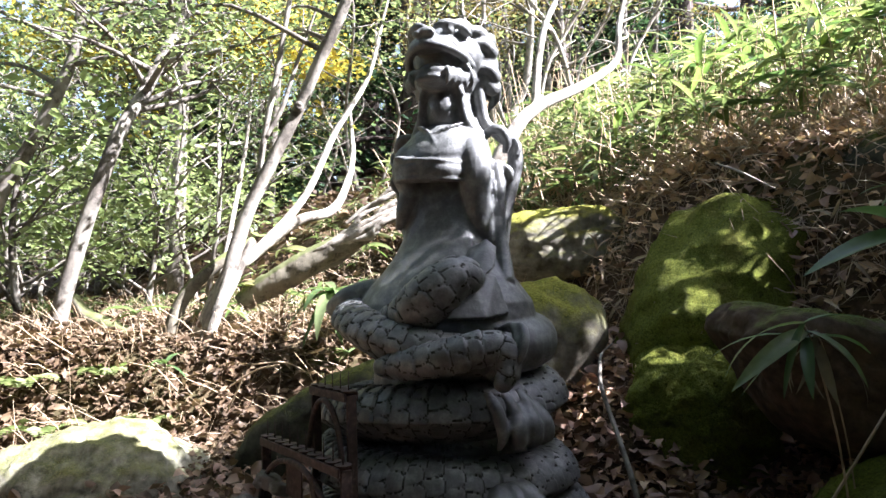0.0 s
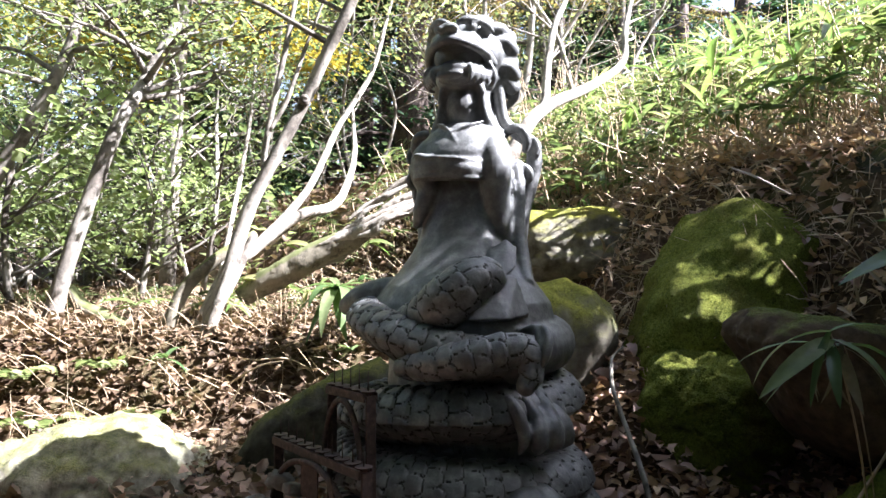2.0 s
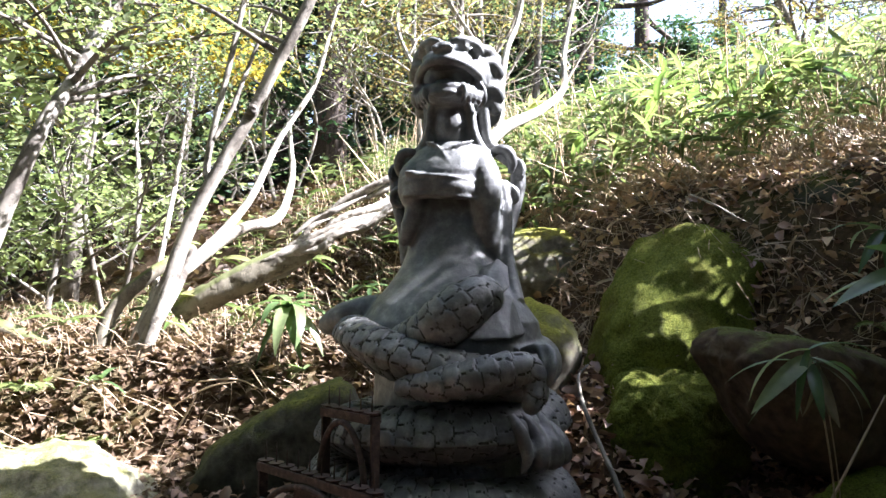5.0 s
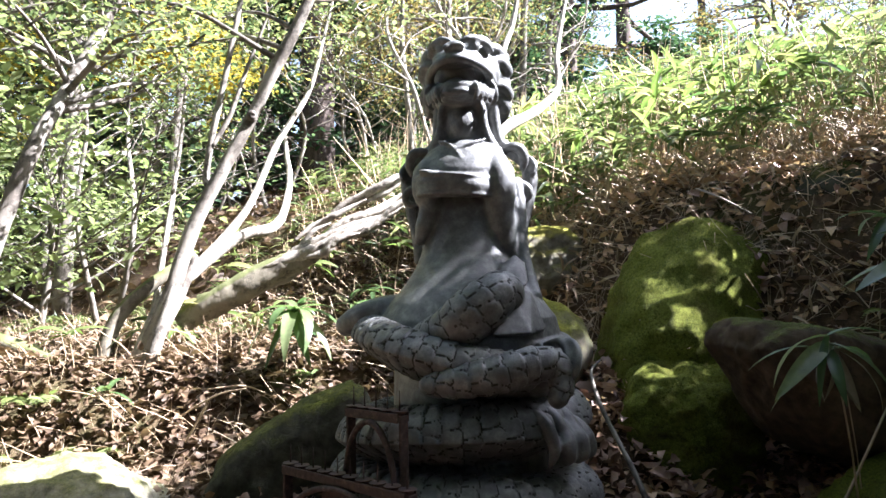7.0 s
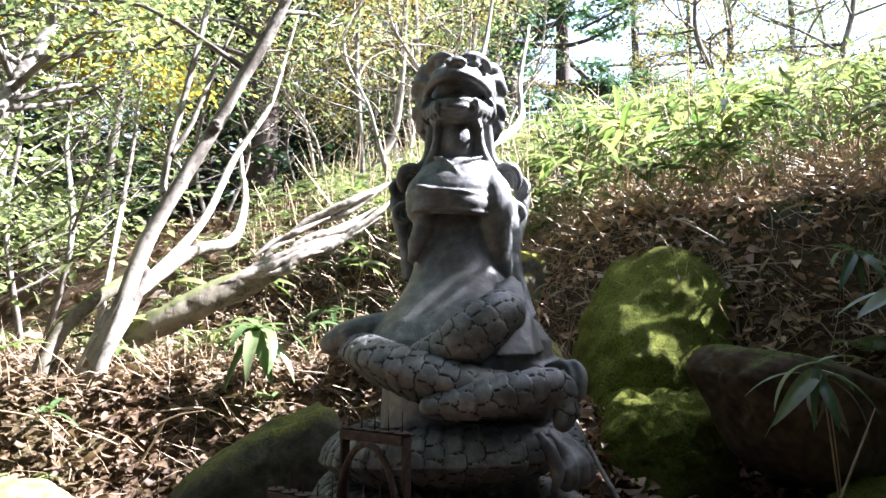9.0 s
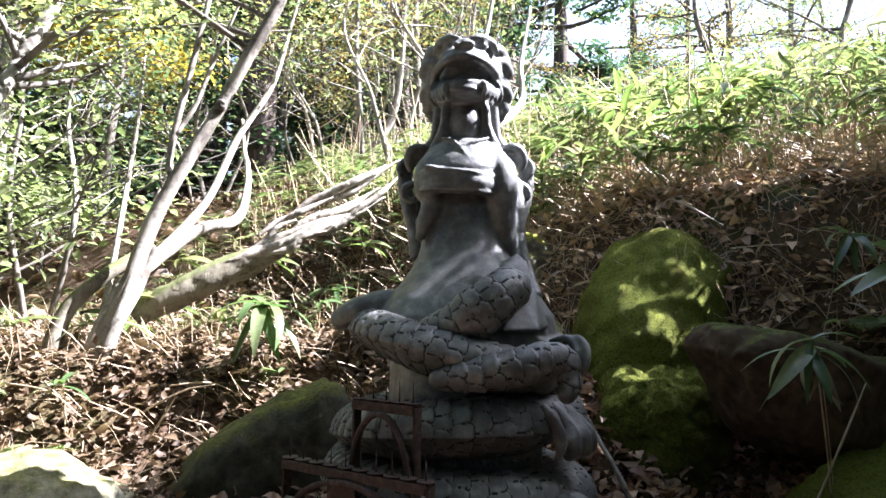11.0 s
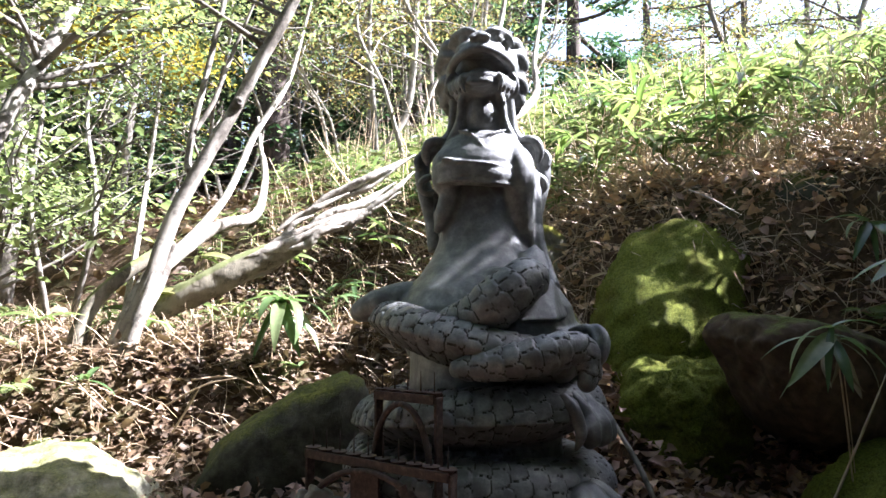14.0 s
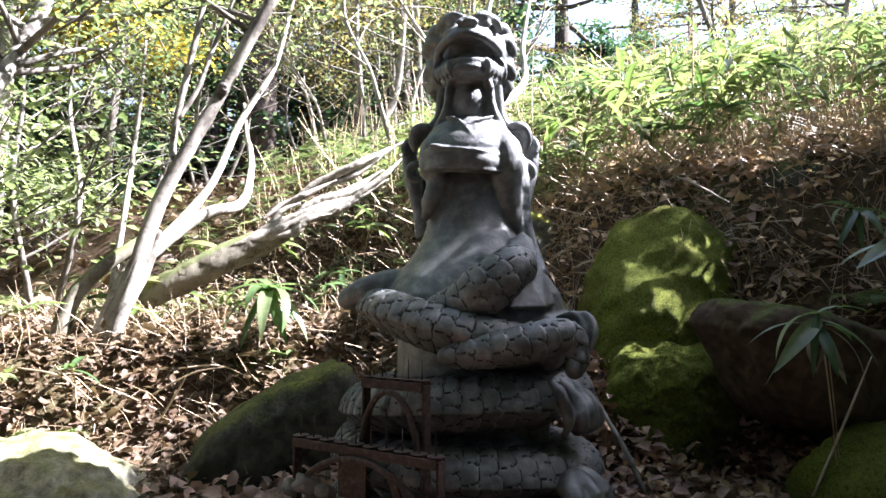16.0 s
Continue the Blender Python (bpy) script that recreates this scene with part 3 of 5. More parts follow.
    # the crossed collar
    limb([(-0.075, 0.0, 1.447), (-0.045, -0.036, 1.434), (-0.022, -0.047, 1.415), (0.0, -0.064, 1.385), (0.03, -0.076, 1.35)], [0.005, 0.006, 0.005, 0.004, 0.003], 8, 4)
    limb([(0.075, 0.0, 1.447), (0.045, -0.034, 1.432), (0.01, -0.046, 1.418), (-0.012, -0.05, 1.41)], [0.004, 0.005, 0.005, 0.004], 8, 4)
    # angular drapery over the lap
    hull((0.03, -0.075, 1.06), (0.09, -0.06, 1.09), (0.115, -0.055, 1.085), (0.05, -0.11, 1.025), (0.125, -0.09, 1.035), (0.07, -0.02, 1.08), (0.02, -0.03, 1.03))
    hull((0.115, -0.08, 1.06), (0.155, -0.06, 1.085), (0.185, -0.05, 1.06), (0.195, -0.11, 1.0), (0.09, -0.17, 0.975), (0.14, -0.03, 1.0), (0.17, -0.15, 0.97))
    hull((0.14, -0.19, 0.985), (0.20, -0.13, 0.98), (0.24, -0.14, 0.87), (0.20, -0.24, 0.86), (0.10, -0.28, 0.86), (0.13, -0.1, 0.85))
    limb([(-0.04, -0.10, 1.02), (0.0, -0.135, 0.985), (0.045, -0.15, 0.99), (0.09, -0.16, 0.985)], [0.01, 0.022, 0.022, 0.02], 12, 5)

    # a plain smooth oval in a hood that widens to the shoulders
    blob((0, 0.04, 1.503), (0.056, 0.056, 0.078), sub=3)
    blob((0.004, -0.008, 1.503), (0.008, 0.01, 0.024))
    loft([(1.41, 0.132, 0.07, 0.085), (1.44, 0.108, 0.07, 0.082), (1.46, 0.094, 0.07, 0.078), (1.50, 0.078, 0.07, 0.072), (1.54, 0.072, 0.072, 0.07), (1.60, 0.08, 0.08, 0.07)])
    for s in (-1, 1):
        limb([(s * 0.045, 0.015, 1.578), (s * 0.062, 0.016, 1.548), (s * 0.068, 0.02, 1.495), (s * 0.08, 0.026, 1.452), (s * 0.105, 0.03, 1.42)], [0.012, 0.014, 0.014, 0.018, 0.012], 12, 6)

    # the dragon head above it, jaws open
    blob((0.008, 0.075, 1.672), (0.112, 0.105, 0.086), sub=3)
    loft([(1.565, 0.085, 0.08, 0.06), (1.60, 0.1, 0.1, 0.065), (1.64, 0.095, 0.075, 0.085)])
    blob((-0.004, -0.03, 1.690), (0.078, 0.085, 0.027), (10, 0, 0), 3)
    blob((-0.004, 0.02, 1.722), (0.09, 0.07, 0.028), (8, 0, 0), 3)
    limb([(-0.1, 0.02, 1.622), (-0.09, -0.03, 1.645), (-0.056, -0.085, 1.660), (-0.004, -0.108, 1.668), (0.05, -0.085, 1.660), (0.088, -0.03, 1.645), (0.1, 0.02, 1.622)], [0.016, 0.015, 0.014, 0.016, 0.014, 0.015, 0.016], 10, 6)
    limb([(-0.085, -0.01, 1.672), (-0.05, -0.07, 1.685), (-0.004, -0.092, 1.692), (0.045, -0.07, 1.685), (0.08, -0.01, 1.672)], [0.01, 0.011, 0.011, 0.011, 0.01], 8, 5)
    blob((-0.004, -0.098, 1.706), (0.03, 0.022, 0.018), sub=3)
    blob((-0.004, -0.02, 1.578), (0.06, 0.075, 0.022), (4, 0, 0), 3)
    limb([(-0.088, 0.02, 1.622), (-0.066, -0.035, 1.598), (-0.035, -0.082, 1.592), (0.028, -0.082, 1.592), (0.06, -0.035, 1.598), (0.085, 0.02, 1.622)], [0.016, 0.012, 0.013, 0.013, 0.012, 0.016], 10, 6)
    blob((-0.004, -0.05, 1.61), (0.036, 0.038, 0.017), (10, 0, 0), 3)
    blob((-0.004, -0.088, 1.572), (0.042, 0.016, 0.014), sub=3)
    for s in (-1, 1):
        blob((s * 0.022 - 0.004, -0.112, 1.700), (0.013, 0.012, 0.011))
        blob((s * 0.05, -0.045, 1.722), (0.019, 0.02, 0.016), sub=3)
        limb([(s * 0.012, -0.075, 1.728), (s * 0.045, -0.062, 1.742), (s * 0.082, -0.025, 1.738), (s * 0.1, 0.02, 1.722)], [0.009, 0.013, 0.013, 0.008], 10, 5)
        limb([(s * 0.04, -0.02, 1.745), (s * 0.062, 0.015, 1.764), (s * 0.08, 0.05, 1.765), (s * 0.078, 0.085, 1.748)], [0.014, 0.017, 0.014, 0.006], 10, 5)
        # the hollow cheek with its curled rim, and the beard
        limb([(s * 0.088, -0.01, 1.622), (s * 0.104, -0.02, 1.606), (s * 0.112, -0.012, 1.578), (s * 0.1, 0.0, 1.556), (s * 0.085, 0.01, 1.55)], [0.009, 0.008, 0.007, 0.008, 0.006], 8, 5)
        for k in range(4):
            limb([(s * (0.05 + 0.011 * k), -0.07 + 0.02 * k, 1.604), (s * (0.062 + 0.011 * k), -0.085 + 0.02 * k, 1.582), (s * (0.056 + 0.012 * k), -0.086 + 0.02 * k, 1.556), (s * (0.046 + 0.013 * k), -0.08 + 0.02 * k, 1.538 + 0.006 * k)], [0.008, 0.01, 0.008, 0.002], 8, 4)
        # swept-back waves of the mane
        for k, z0 in enumerate((1.735, 1.70, 1.665, 1.63, 1.595)):
            y0, w = 0.03 + 0.014 * k, 0.012 * (k % 2)
            limb([(s * 0.072, y0, z0), (s * (0.106 + w), y0 + 0.035, z0 + 0.014), (s * (0.122 + w), y0 + 0.075, z0 - 0.006), (s * 0.124, y0 + 0.11, z0 + 0.008), (s * 0.112, y0 + 0.15, z0 - 0.018), (s * 0.082, y0 + 0.175, z0 - 0.05)],
                 [0.012, 0.021, 0.025, 0.023, 0.02, 0.006], 10, 5)
    for k in range(5):
        x = -0.07 + 0.035 * k
        limb([(x * 0.8, 0.0, 1.738), (x, 0.045, 1.756), (x * 1.1, 0.1, 1.75), (x * 1.2, 0.15, 1.752), (x * 1.2, 0.2, 1.71), (x * 1.2, 0.235, 1.65), (x, 0.24, 1.58)], [0.012, 0.02, 0.021, 0.024, 0.026, 0.026, 0.01], 10, 5)
    # the mane and scrolled ribbons running down the back
    limb([(0, 0.17, 1.62), (0.01, 0.2, 1.5), (0.015, 0.21, 1.38), (0.01, 0.19, 1.22), (0.0, 0.17, 1.05)], [0.085, 0.07, 0.08, 0.09, 0.12], 16, 5)
    for s in (-1, 1):
        limb([(s * 0.088, 0.12, 1.6), (s * 0.092, 0.13, 1.53), (s * 0.105, 0.14, 1.47), (s * 0.15, 0.15, 1.43), (s * 0.19, 0.15, 1.395), (s * 0.2, 0.14, 1.34), (s * 0.19, 0.13, 1.28), (s * 0.165, 0.12, 1.18), (s * 0.145, 0.11, 1.08)],
             [0.02, 0.02, 0.02, 0.022, 0.024, 0.026, 0.026, 0.026, 0.034], 12, 6)
        limb([(s * 0.112, 0.1, 1.42), (s * 0.14, 0.085, 1.435), (s * 0.172, 0.085, 1.428), (s * 0.186, 0.095, 1.395), (s * 0.176, 0.1, 1.36)], [0.012, 0.016, 0.018, 0.016, 0.01], 10, 5)
        limb([(s * 0.145, 0.09, 1.31), (s * 0.172, 0.075, 1.315), (s * 0.195, 0.075, 1.3), (s * 0.196, 0.08, 1.275), (s * 0.172, 0.08, 1.262), (s * 0.155, 0.08, 1.275)], [0.011, 0.013, 0.013, 0.012, 0.011, 0.008], 10, 5)
        limb([(s * 0.2, 0.13, 1.41), (s * 0.215, 0.12, 1.38), (s * 0.212, 0.11, 1.35)], [0.01, 0.014, 0.008], 8, 4)
    return bm, skin


def statue_mesh():
    """Melts the smooth masses into one worn surface and adds the scaly skin."""
    smooth_bm, skin = carve_statue()
    block = new("block", bm_mesh("block", smooth_bm, STONE))
    rm = block.modifiers.new("one_block", 'REMESH')
    rm.mode, rm.voxel_size, rm.use_smooth_shade = 'VOXEL', 0.0052, True
    worn = block.modifiers.new("worn_edges", 'SMOOTH')
    worn.factor, worn.iterations = 0.5, 2
    melted = bpy.data.meshes.new_from_object(block.evaluated_get(bpy.context.evaluated_depsgraph_get()))
    skin.from_mesh(melted)
    bpy.data.objects.remove(block)
    bpy.data.meshes.remove(melted)
    me = bm_mesh("stone_statue", skin, STONE)
    me.materials.append(GRIME)
    return me


statue = new("stone_statue", statue_mesh())
statue.matrix_world = pose(0.005, 2.07, 0, 0, 0, -20)
tagged(statue, "dark grey carved stone dragon statue coiled on the ground", "statue")


# ---------------------------------------------------------------- candle rack
def bar_mesh(name, a, b, w, h, material=RUST):
    """A flat iron bar between two points, with softened edges."""
    bm = bmesh.new()
    a, b = Vector(a), Vector(b)
    m = (b - a).to_track_quat('X', 'Z').to_matrix().to_4x4()
    m.translation = (a + b) / 2
    bmesh.ops.create_cube(bm, size=1.0, matrix=m @ Matrix.Diagonal(((b - a).length, w, h, 1)))
    bmesh.ops.bevel(bm, geom=bm.edges[:], offset=min(w, h) * 0.2, segments=1, affect='EDGES')
    return bm_mesh(name, bm, material, False)


def candle_rack():
    rack = new("candle_rack")
    rack.matrix_world = pose(-0.385, 1.79, 0.0, 0, 0, -52)
    tagged(rack, "rusty iron candle rack with two spiked tiers", "candle rack")
    # x runs along the tiers, y towards the statue
    for z, y, x0, x1, n in ((0.52, 0.0, -0.215, 0.24, 10), (0.675, 0.07, -0.04, 0.15, 5)):
        part("rail", bar_mesh("rail", (x0, y - 0.018, z), (x1, y - 0.018, z), 0.006, 0.022), rack)
        part("rail", bar_mesh("rail", (x0, y + 0.018, z), (x1, y + 0.018, z), 0.006, 0.022), rack)
        for x in (x0, x1):
            part("leg", bar_mesh("leg", (x, y, 0.17), (x, y, z + 0.005), 0.028, 0.008), rack)
        mid = (x0 + x1) / 2
        arch = [(mid + (x1 - mid) * 0.95 * math.cos(a), y - 0.026, z - 0.19 + 0.175 * math.sin(a)) for a in np.linspace(0, math.pi, 9)]
        part("arch", Heap().add(tube_np(arch, [0.008], 6, 3)).mesh("arch", RUST), rack)
        cup = bmesh.new()
        bmesh.ops.create_cone(cup, cap_ends=True, segments=14, radius1=0.014, radius2=0.021, depth=0.008)
        cup_me = bm_mesh("cup", cup, RUST, False)
        tip = bmesh.new()
        bmesh.ops.create_cone(tip, cap_ends=True, segments=8, radius1=0.0022, radius2=0.0009, depth=0.05)
        tip_me = bm_mesh("spike", tip, RUST)
        for k in range(n):
            x = x0 + 0.012 + (x1 - x0 - 0.024) * k / (n - 1)
            c = part("cup", cup_me, rack, "", pose(x, y, z + 0.012))
            part("spike", tip_me, c, "", pose(0, 0, 0.028))
    part("brace", bar_mesh("brace", (0.12, -0.03, 0.49), (0.2, -0.03, 0.30), 0.006, 0.024), rack)
    part("back_plate", bar_mesh("back_plate", (-0.06, -0.01, 0.46), (0.03, -0.01, 0.46), 0.004, 0.11), rack)
    part("crossbar", bar_mesh("crossbar", (-0.235, 0.0, 0.26), (0.225, 0.0, 0.26), 0.008, 0.02), rack)
    for x in (-0.2, 0.18):
        part("side_bar", bar_mesh("side_bar", (x * 0.75, 0.07, 0.27), (x, 0.0, 0.27), 0.008, 0.018), rack)
    return rack


candle_rack()
for k, (x, y, z, s) in enumerate(((-0.50, 1.90, 0.42, 0.05), (-0.46, 1.86, 0.41, 0.04), (-0.53, 1.96, 0.40, 0.045), (-0.56, 1.88, 0.36, 0.06), (-0.44, 1.80, 0.36, 0.06), (-0.5, 1.78, 0.27, 0.09), (-0.6, 1.95, 0.26, 0.1), (-0.42, 1.7, 0.24, 0.09))):
    st = boulder("pale angular stone heaped by the rack", (x, y, z), (s * 0.62, s * 0.5, s * 0.42), (10 * k, 20, 47 * k), PALEROCK, 20 + k, 5.0, 0.3, 3, 0.003)
    st.name = "stone"
    tagged(st, category="stone", group="stones by the rack")


# ---------------------------------------------------------------- trees
def limb_set(pts, radii, rng, count, spread, length, rise, start=0.45, twigs=3):
    """A stem and the branches that leave it: tubes, and the outer points where leaves sit."""
    heap, tips = Heap(), []
    heap.add(tube_np(pts, radii, 12, 8, 0.1, rng))
    path = smooth_path(pts, 8)
    rad = np.interp(np.linspace(0, 1, len(path)), np.linspace(0, 1, len(radii)), radii)
    for k in range(count):
        f = start + (1 - start) * (k + rng.uniform(0, 1)) / max(count, 1)
        i = min(int(f * (len(path) - 1)), len(path) - 1)
        a = rng.uniform(0, 2 * math.pi)
        ln = length * rng.uniform(0.6, 1.2) * (1.25 - 0.6 * f)
        d = np.array([math.cos(a) * spread, math.sin(a) * spread, rise + rng.uniform(-0.2, 0.3)])
        d /= np.linalg.norm(d)
        p0 = path[i]
        p1 = p0 + d * ln * 0.5 + rng.normal(0, 0.05, 3) * ln
        p2 = p0 + d * ln + np.array([0, 0, -0.05 * ln]) + rng.normal(0, 0.1, 3) * ln
        r = min(rad[i] * 0.55, 0.035 * ln)
        heap.add(tube_np([p0, p1, p2], [r, r * 0.6, r * 0.2], 5, 3))
        tips += [p1 * 0.4 + p2 * 0.6, p2]
        for q in range(twigs):
            b = p0 + (p2 - p0) * rng.uniform(0.35, 0.95)
            e = b + (d + rng.normal(0, 0.6, 3)) * ln * rng.uniform(0.2, 0.45)
            heap.add(tube_np([b, (b + e) / 2 + rng.normal(0, 0.03, 3) * ln, e], [r * 0.4, r * 0.25, r * 0.1], 4, 2))
            tips += [e, (b + e) / 2]
    return heap, np.array(tips) if tips else np.zeros((0, 3))


def foliage(tips, rng, leaves, size, cloud, flat=0.45, droop=0.12):
    """Leaves strewn in small sprays round the branch ends."""
    at = tips[rng.integers(0, len(tips), leaves)]
    spray = rng.normal(0, 1, (leaves, 3)) * cloud * np.array([1, 1, flat])
    rot = turns(rng.uniform(0, 2 * math.pi, leaves), rng.normal(-droop, 0.4, leaves), rng.normal(0, 0.5, leaves))
    return scattered(SMALL, SMALL_T, at + spray, rot, size * rng.uniform(0.6, 1.3, leaves))


def tree(label, pts, radii, bark, seed, count=12, spread=1.0, length=1.2, rise=0.35, start=0.4, leaves=0, leaf_size=0.06, cloud=0.16, leaf=None, flat=0.45, extra=(), name="tree", twigs=3):
    """A tree: a tapered trunk with its limbs, and a crown of single leaves."""
    rng = np.random.default_rng(seed)
    base = np.array(pts[0], dtype=float)
    t = new(name)
    t.location = base
    heap, tips = limb_set(np.array(pts) - base, radii, rng, count, spread, length, rise, start, twigs)
    for e_pts, e_rad, e_mat in extra:
        v = Heap().add(tube_np(np.array(e_pts) - base, e_rad, 12, 7, 0.09, rng))
        part("limb", v.mesh("limb", e_mat or bark), t)
    part("trunk", heap.mesh("trunk", bark), t)
    if leaves:
        v, f = foliage(tips, rng, leaves, leaf_size, cloud, flat)
        part("crown", mesh_np("crown", v, f, leaf), t)
    return tagged(t, label, "tree")


def rooted(pts):
    """Sinks the first point of a trunk a little into the ground."""
    x, y, _ = pts[0]
    return [(x, y, float(land(x, y)) - 0.08)] + list(pts[1:])


# the clump of bent stems on the bank
tree("pale bent tree with several stems rising from one stool", rooted([(-1.27, 3.47, 0.6), (-1.13, 3.5, 0.99), (-1.035, 3.53, 1.31), (-0.905, 3.56, 1.61), (-0.752, 3.594, 1.921), (-0.63, 3.58, 2.19), (-0.488, 3.557, 2.481), (-0.25, 3.55, 3.1), (-0.05, 3.5, 3.9)]),
     [0.05, 0.04, 0.036, 0.033, 0.031, 0.033, 0.029, 0.022, 0.016], BARK, 11, 9, 1.0, 1.1, 0.4, 0.62, 1500, 0.045, 0.2, YELLOW, extra=[
         ([(-1.24, 3.42, 0.6), (-1.12, 3.475, 0.989), (-1.067, 3.55, 1.257), (-1.0, 3.6, 1.45), (-0.93, 3.66, 1.62)], [0.036, 0.024, 0.021, 0.018, 0.012], BARK),
         ([(-1.25, 3.46, 0.72), (-1.16, 3.6, 1.02), (-1.07, 3.78, 1.14), (-0.93, 3.967, 1.34), (-0.8, 4.08, 1.555), (-0.66, 4.25, 1.94), (-0.47, 4.4, 2.32), (-0.378, 4.45, 2.68), (-0.297, 4.5, 3.02)],
          [0.036, 0.032, 0.03, 0.026, 0.022, 0.02, 0.016, 0.012, 0.007], BLEACHED),
         ([(-1.12, 3.68, 1.07), (-0.854, 3.875, 1.326), (-0.66, 4.05, 1.415), (-0.6, 4.35, 1.64), (-0.6, 4.6, 1.85), (-0.62, 4.743, 1.96), (-0.64, 4.8, 2.2)], [0.034, 0.032, 0.028, 0.022, 0.019, 0.017, 0.01], BLEACHED),
         ([(-1.44, 3.5, 0.62), (-1.38, 3.56, 0.90), (-1.22, 3.62, 1.08), (-1.05, 3.75, 1.22)], [0.042, 0.036, 0.032, 0.026], MOSSBARK),
         ([(-1.2, 3.4, 0.62), (-1.16, 3.44, 0.82), (-1.08, 3.5, 1.0), (-1.02, 3.58, 1.2)], [0.034, 0.028, 0.024, 0.016], BARK),
         ([(-0.752, 3.57, 1.905), (-0.748, 3.555, 1.925), (-0.738, 3.54, 1.935)], [0.028, 0.026, 0.01], DARKBARK),
         ([(-0.95, 3.57, 1.54), (-0.985, 3.66, 1.62), (-0.96, 3.7, 1.85), (-0.888, 3.718, 2.238), (-0.8, 3.72, 2.75), (-0.76, 3.7, 3.3)], [0.019, 0.018, 0.017, 0.015, 0.013, 0.008], BARK),
         ([(-0.965, 3.69, 1.78), (-0.88, 3.72, 1.95), (-0.8, 3.74, 2.2), (-0.66, 3.76, 2.6)], [0.014, 0.013, 0.011, 0.006], BARK),
         ([(-1.26, 3.7, 0.8), (-1.235, 3.913, 1.284), (-1.225, 4.1, 1.64), (-1.208, 4.227, 2.005), (-1.2, 4.3, 2.4)], [0.016, 0.014, 0.013, 0.011, 0.006], BLEACHED)])

# a fallen split trunk leaning up behind it
log = new("fallen_trunk")
log.location = (-1.0, 3.72, 0.95)
tagged(log, "split bleached fallen trunk propped on the bank", "fallen trunk")


def trunk_piece(name, pts, rad, material, seed, label="", rough=0.12, seg=16):
    v = Heap().add(tube_np(np.array(pts) - np.array(log.location), rad, seg, 9, rough, np.random.default_rng(seed)))
    part(name, v.mesh(name, material), log, label)


trunk_piece("bark_trunk", [(-1.12, 3.76, 0.87), (-0.99, 3.74, 0.955), (-0.782, 3.73, 1.065), (-0.59, 3.73, 1.165), (-0.45, 3.73, 1.22), (-0.36, 3.73, 1.262)], [0.055, 0.07, 0.072, 0.064, 0.045, 0.012], MOSSBARK, 4, "mossy grey bark on the sound end")
shards = random.Random(9)
for a, b, r in (((-0.7, 3.68, 1.15), (-0.1, 3.72, 1.405), 0.034), ((-0.62, 3.7, 1.2), (-0.02, 3.76, 1.45), 0.03), ((-0.5, 3.67, 1.2), (-0.2, 3.68, 1.33), 0.026), ((-0.42, 3.72, 1.29), (0.1, 3.8, 1.6), 0.03),
                ((-0.3, 3.7, 1.29), (0.12, 3.74, 1.54), 0.024), ((-0.55, 3.8, 1.3), (-0.15, 3.84, 1.54), 0.02), ((-0.4, 3.84, 1.41), (0.16, 3.88, 1.75), 0.026), ((-0.22, 3.86, 1.5), (0.25, 3.92, 1.8), 0.022),
                ((-0.6, 3.78, 1.22), (-0.35, 3.8, 1.4), 0.018), ((-0.12, 3.7, 1.38), (0.2, 3.76, 1.66), 0.018)):
    a, b = np.array(a), np.array(b)
    mid = [a + (b - a) * f + np.array([shards.uniform(-0.015, 0.015), shards.uniform(-0.02, 0.02), shards.uniform(-0.02, 0.02)]) for f in (0.3, 0.65)]
    trunk_piece("splinter", [a, *mid, b], [0.006, r, r * 0.8, 0.004], BLEACHED, shards.randint(1, 99), "bleached splintered wood", 0.3, 9)
trunk_piece("splinter", [(-0.8, 3.78, 1.02), (-0.6, 3.79, 1.11), (-0.45, 3.8, 1.19)], [0.03, 0.04, 0.01], DARKBARK, 3, "dark rotten underside", 0.2, 10)

tree("leaning dark-barked tree with yellow-green leaves", rooted([(-2.14, 3.66, 0.7), (-2.03, 3.66, 1.04), (-1.92, 3.7, 1.45), (-1.80, 3.76, 1.86), (-1.73, 4.0, 2.22), (-1.58, 4.23, 2.81), (-1.35, 4.3, 3.6)]),
     [0.05, 0.043, 0.04, 0.038, 0.036, 0.033, 0.02], DARKBARK, 21, 14, 1.0, 1.2, 0.3, 0.55, 3800, 0.042, 0.2, YELLOW, 0.3)
tree("thin leaning tree at the edge of the clearing", rooted([(-3.3, 4.5, 0.9), (-2.97, 4.5, 1.61), (-2.74, 4.5, 1.99), (-2.475, 4.5, 2.565), (-2.4, 4.5, 3.04), (-2.2, 4.5, 3.9)]),
     [0.06, 0.05, 0.045, 0.036, 0.03, 0.016], DARKBARK, 22, 14, 1.0, 1.4, 0.3, 0.5, 4200, 0.042, 0.2, GREEN, 0.3)
tree("pale forked tree on the slope behind the statue", rooted([(0.12, 3.0, 0.9), (0.2, 2.98, 1.3), (0.32, 3.02, 1.6), (0.47, 3.2, 1.79), (0.79, 3.6, 2.01), (1.1, 4.07, 2.3), (1.19, 4.3, 2.62), (1.36, 4.5, 3.15)]),
     [0.045, 0.04, 0.034, 0.03, 0.025, 0.022, 0.018, 0.01], BLEACHED, 23, 5, 1.0, 0.6, 0.5, 0.72, 0, 0.034, 0.16, ORANGE,
     extra=[([(0.42, 3.14, 1.72), (0.48, 3.3, 1.84), (0.51, 3.38, 2.05), (0.57, 3.48, 2.3), (0.66, 3.57, 2.52), (0.74, 3.6, 2.95)], [0.024, 0.022, 0.02, 0.017, 0.014, 0.008], BLEACHED)])
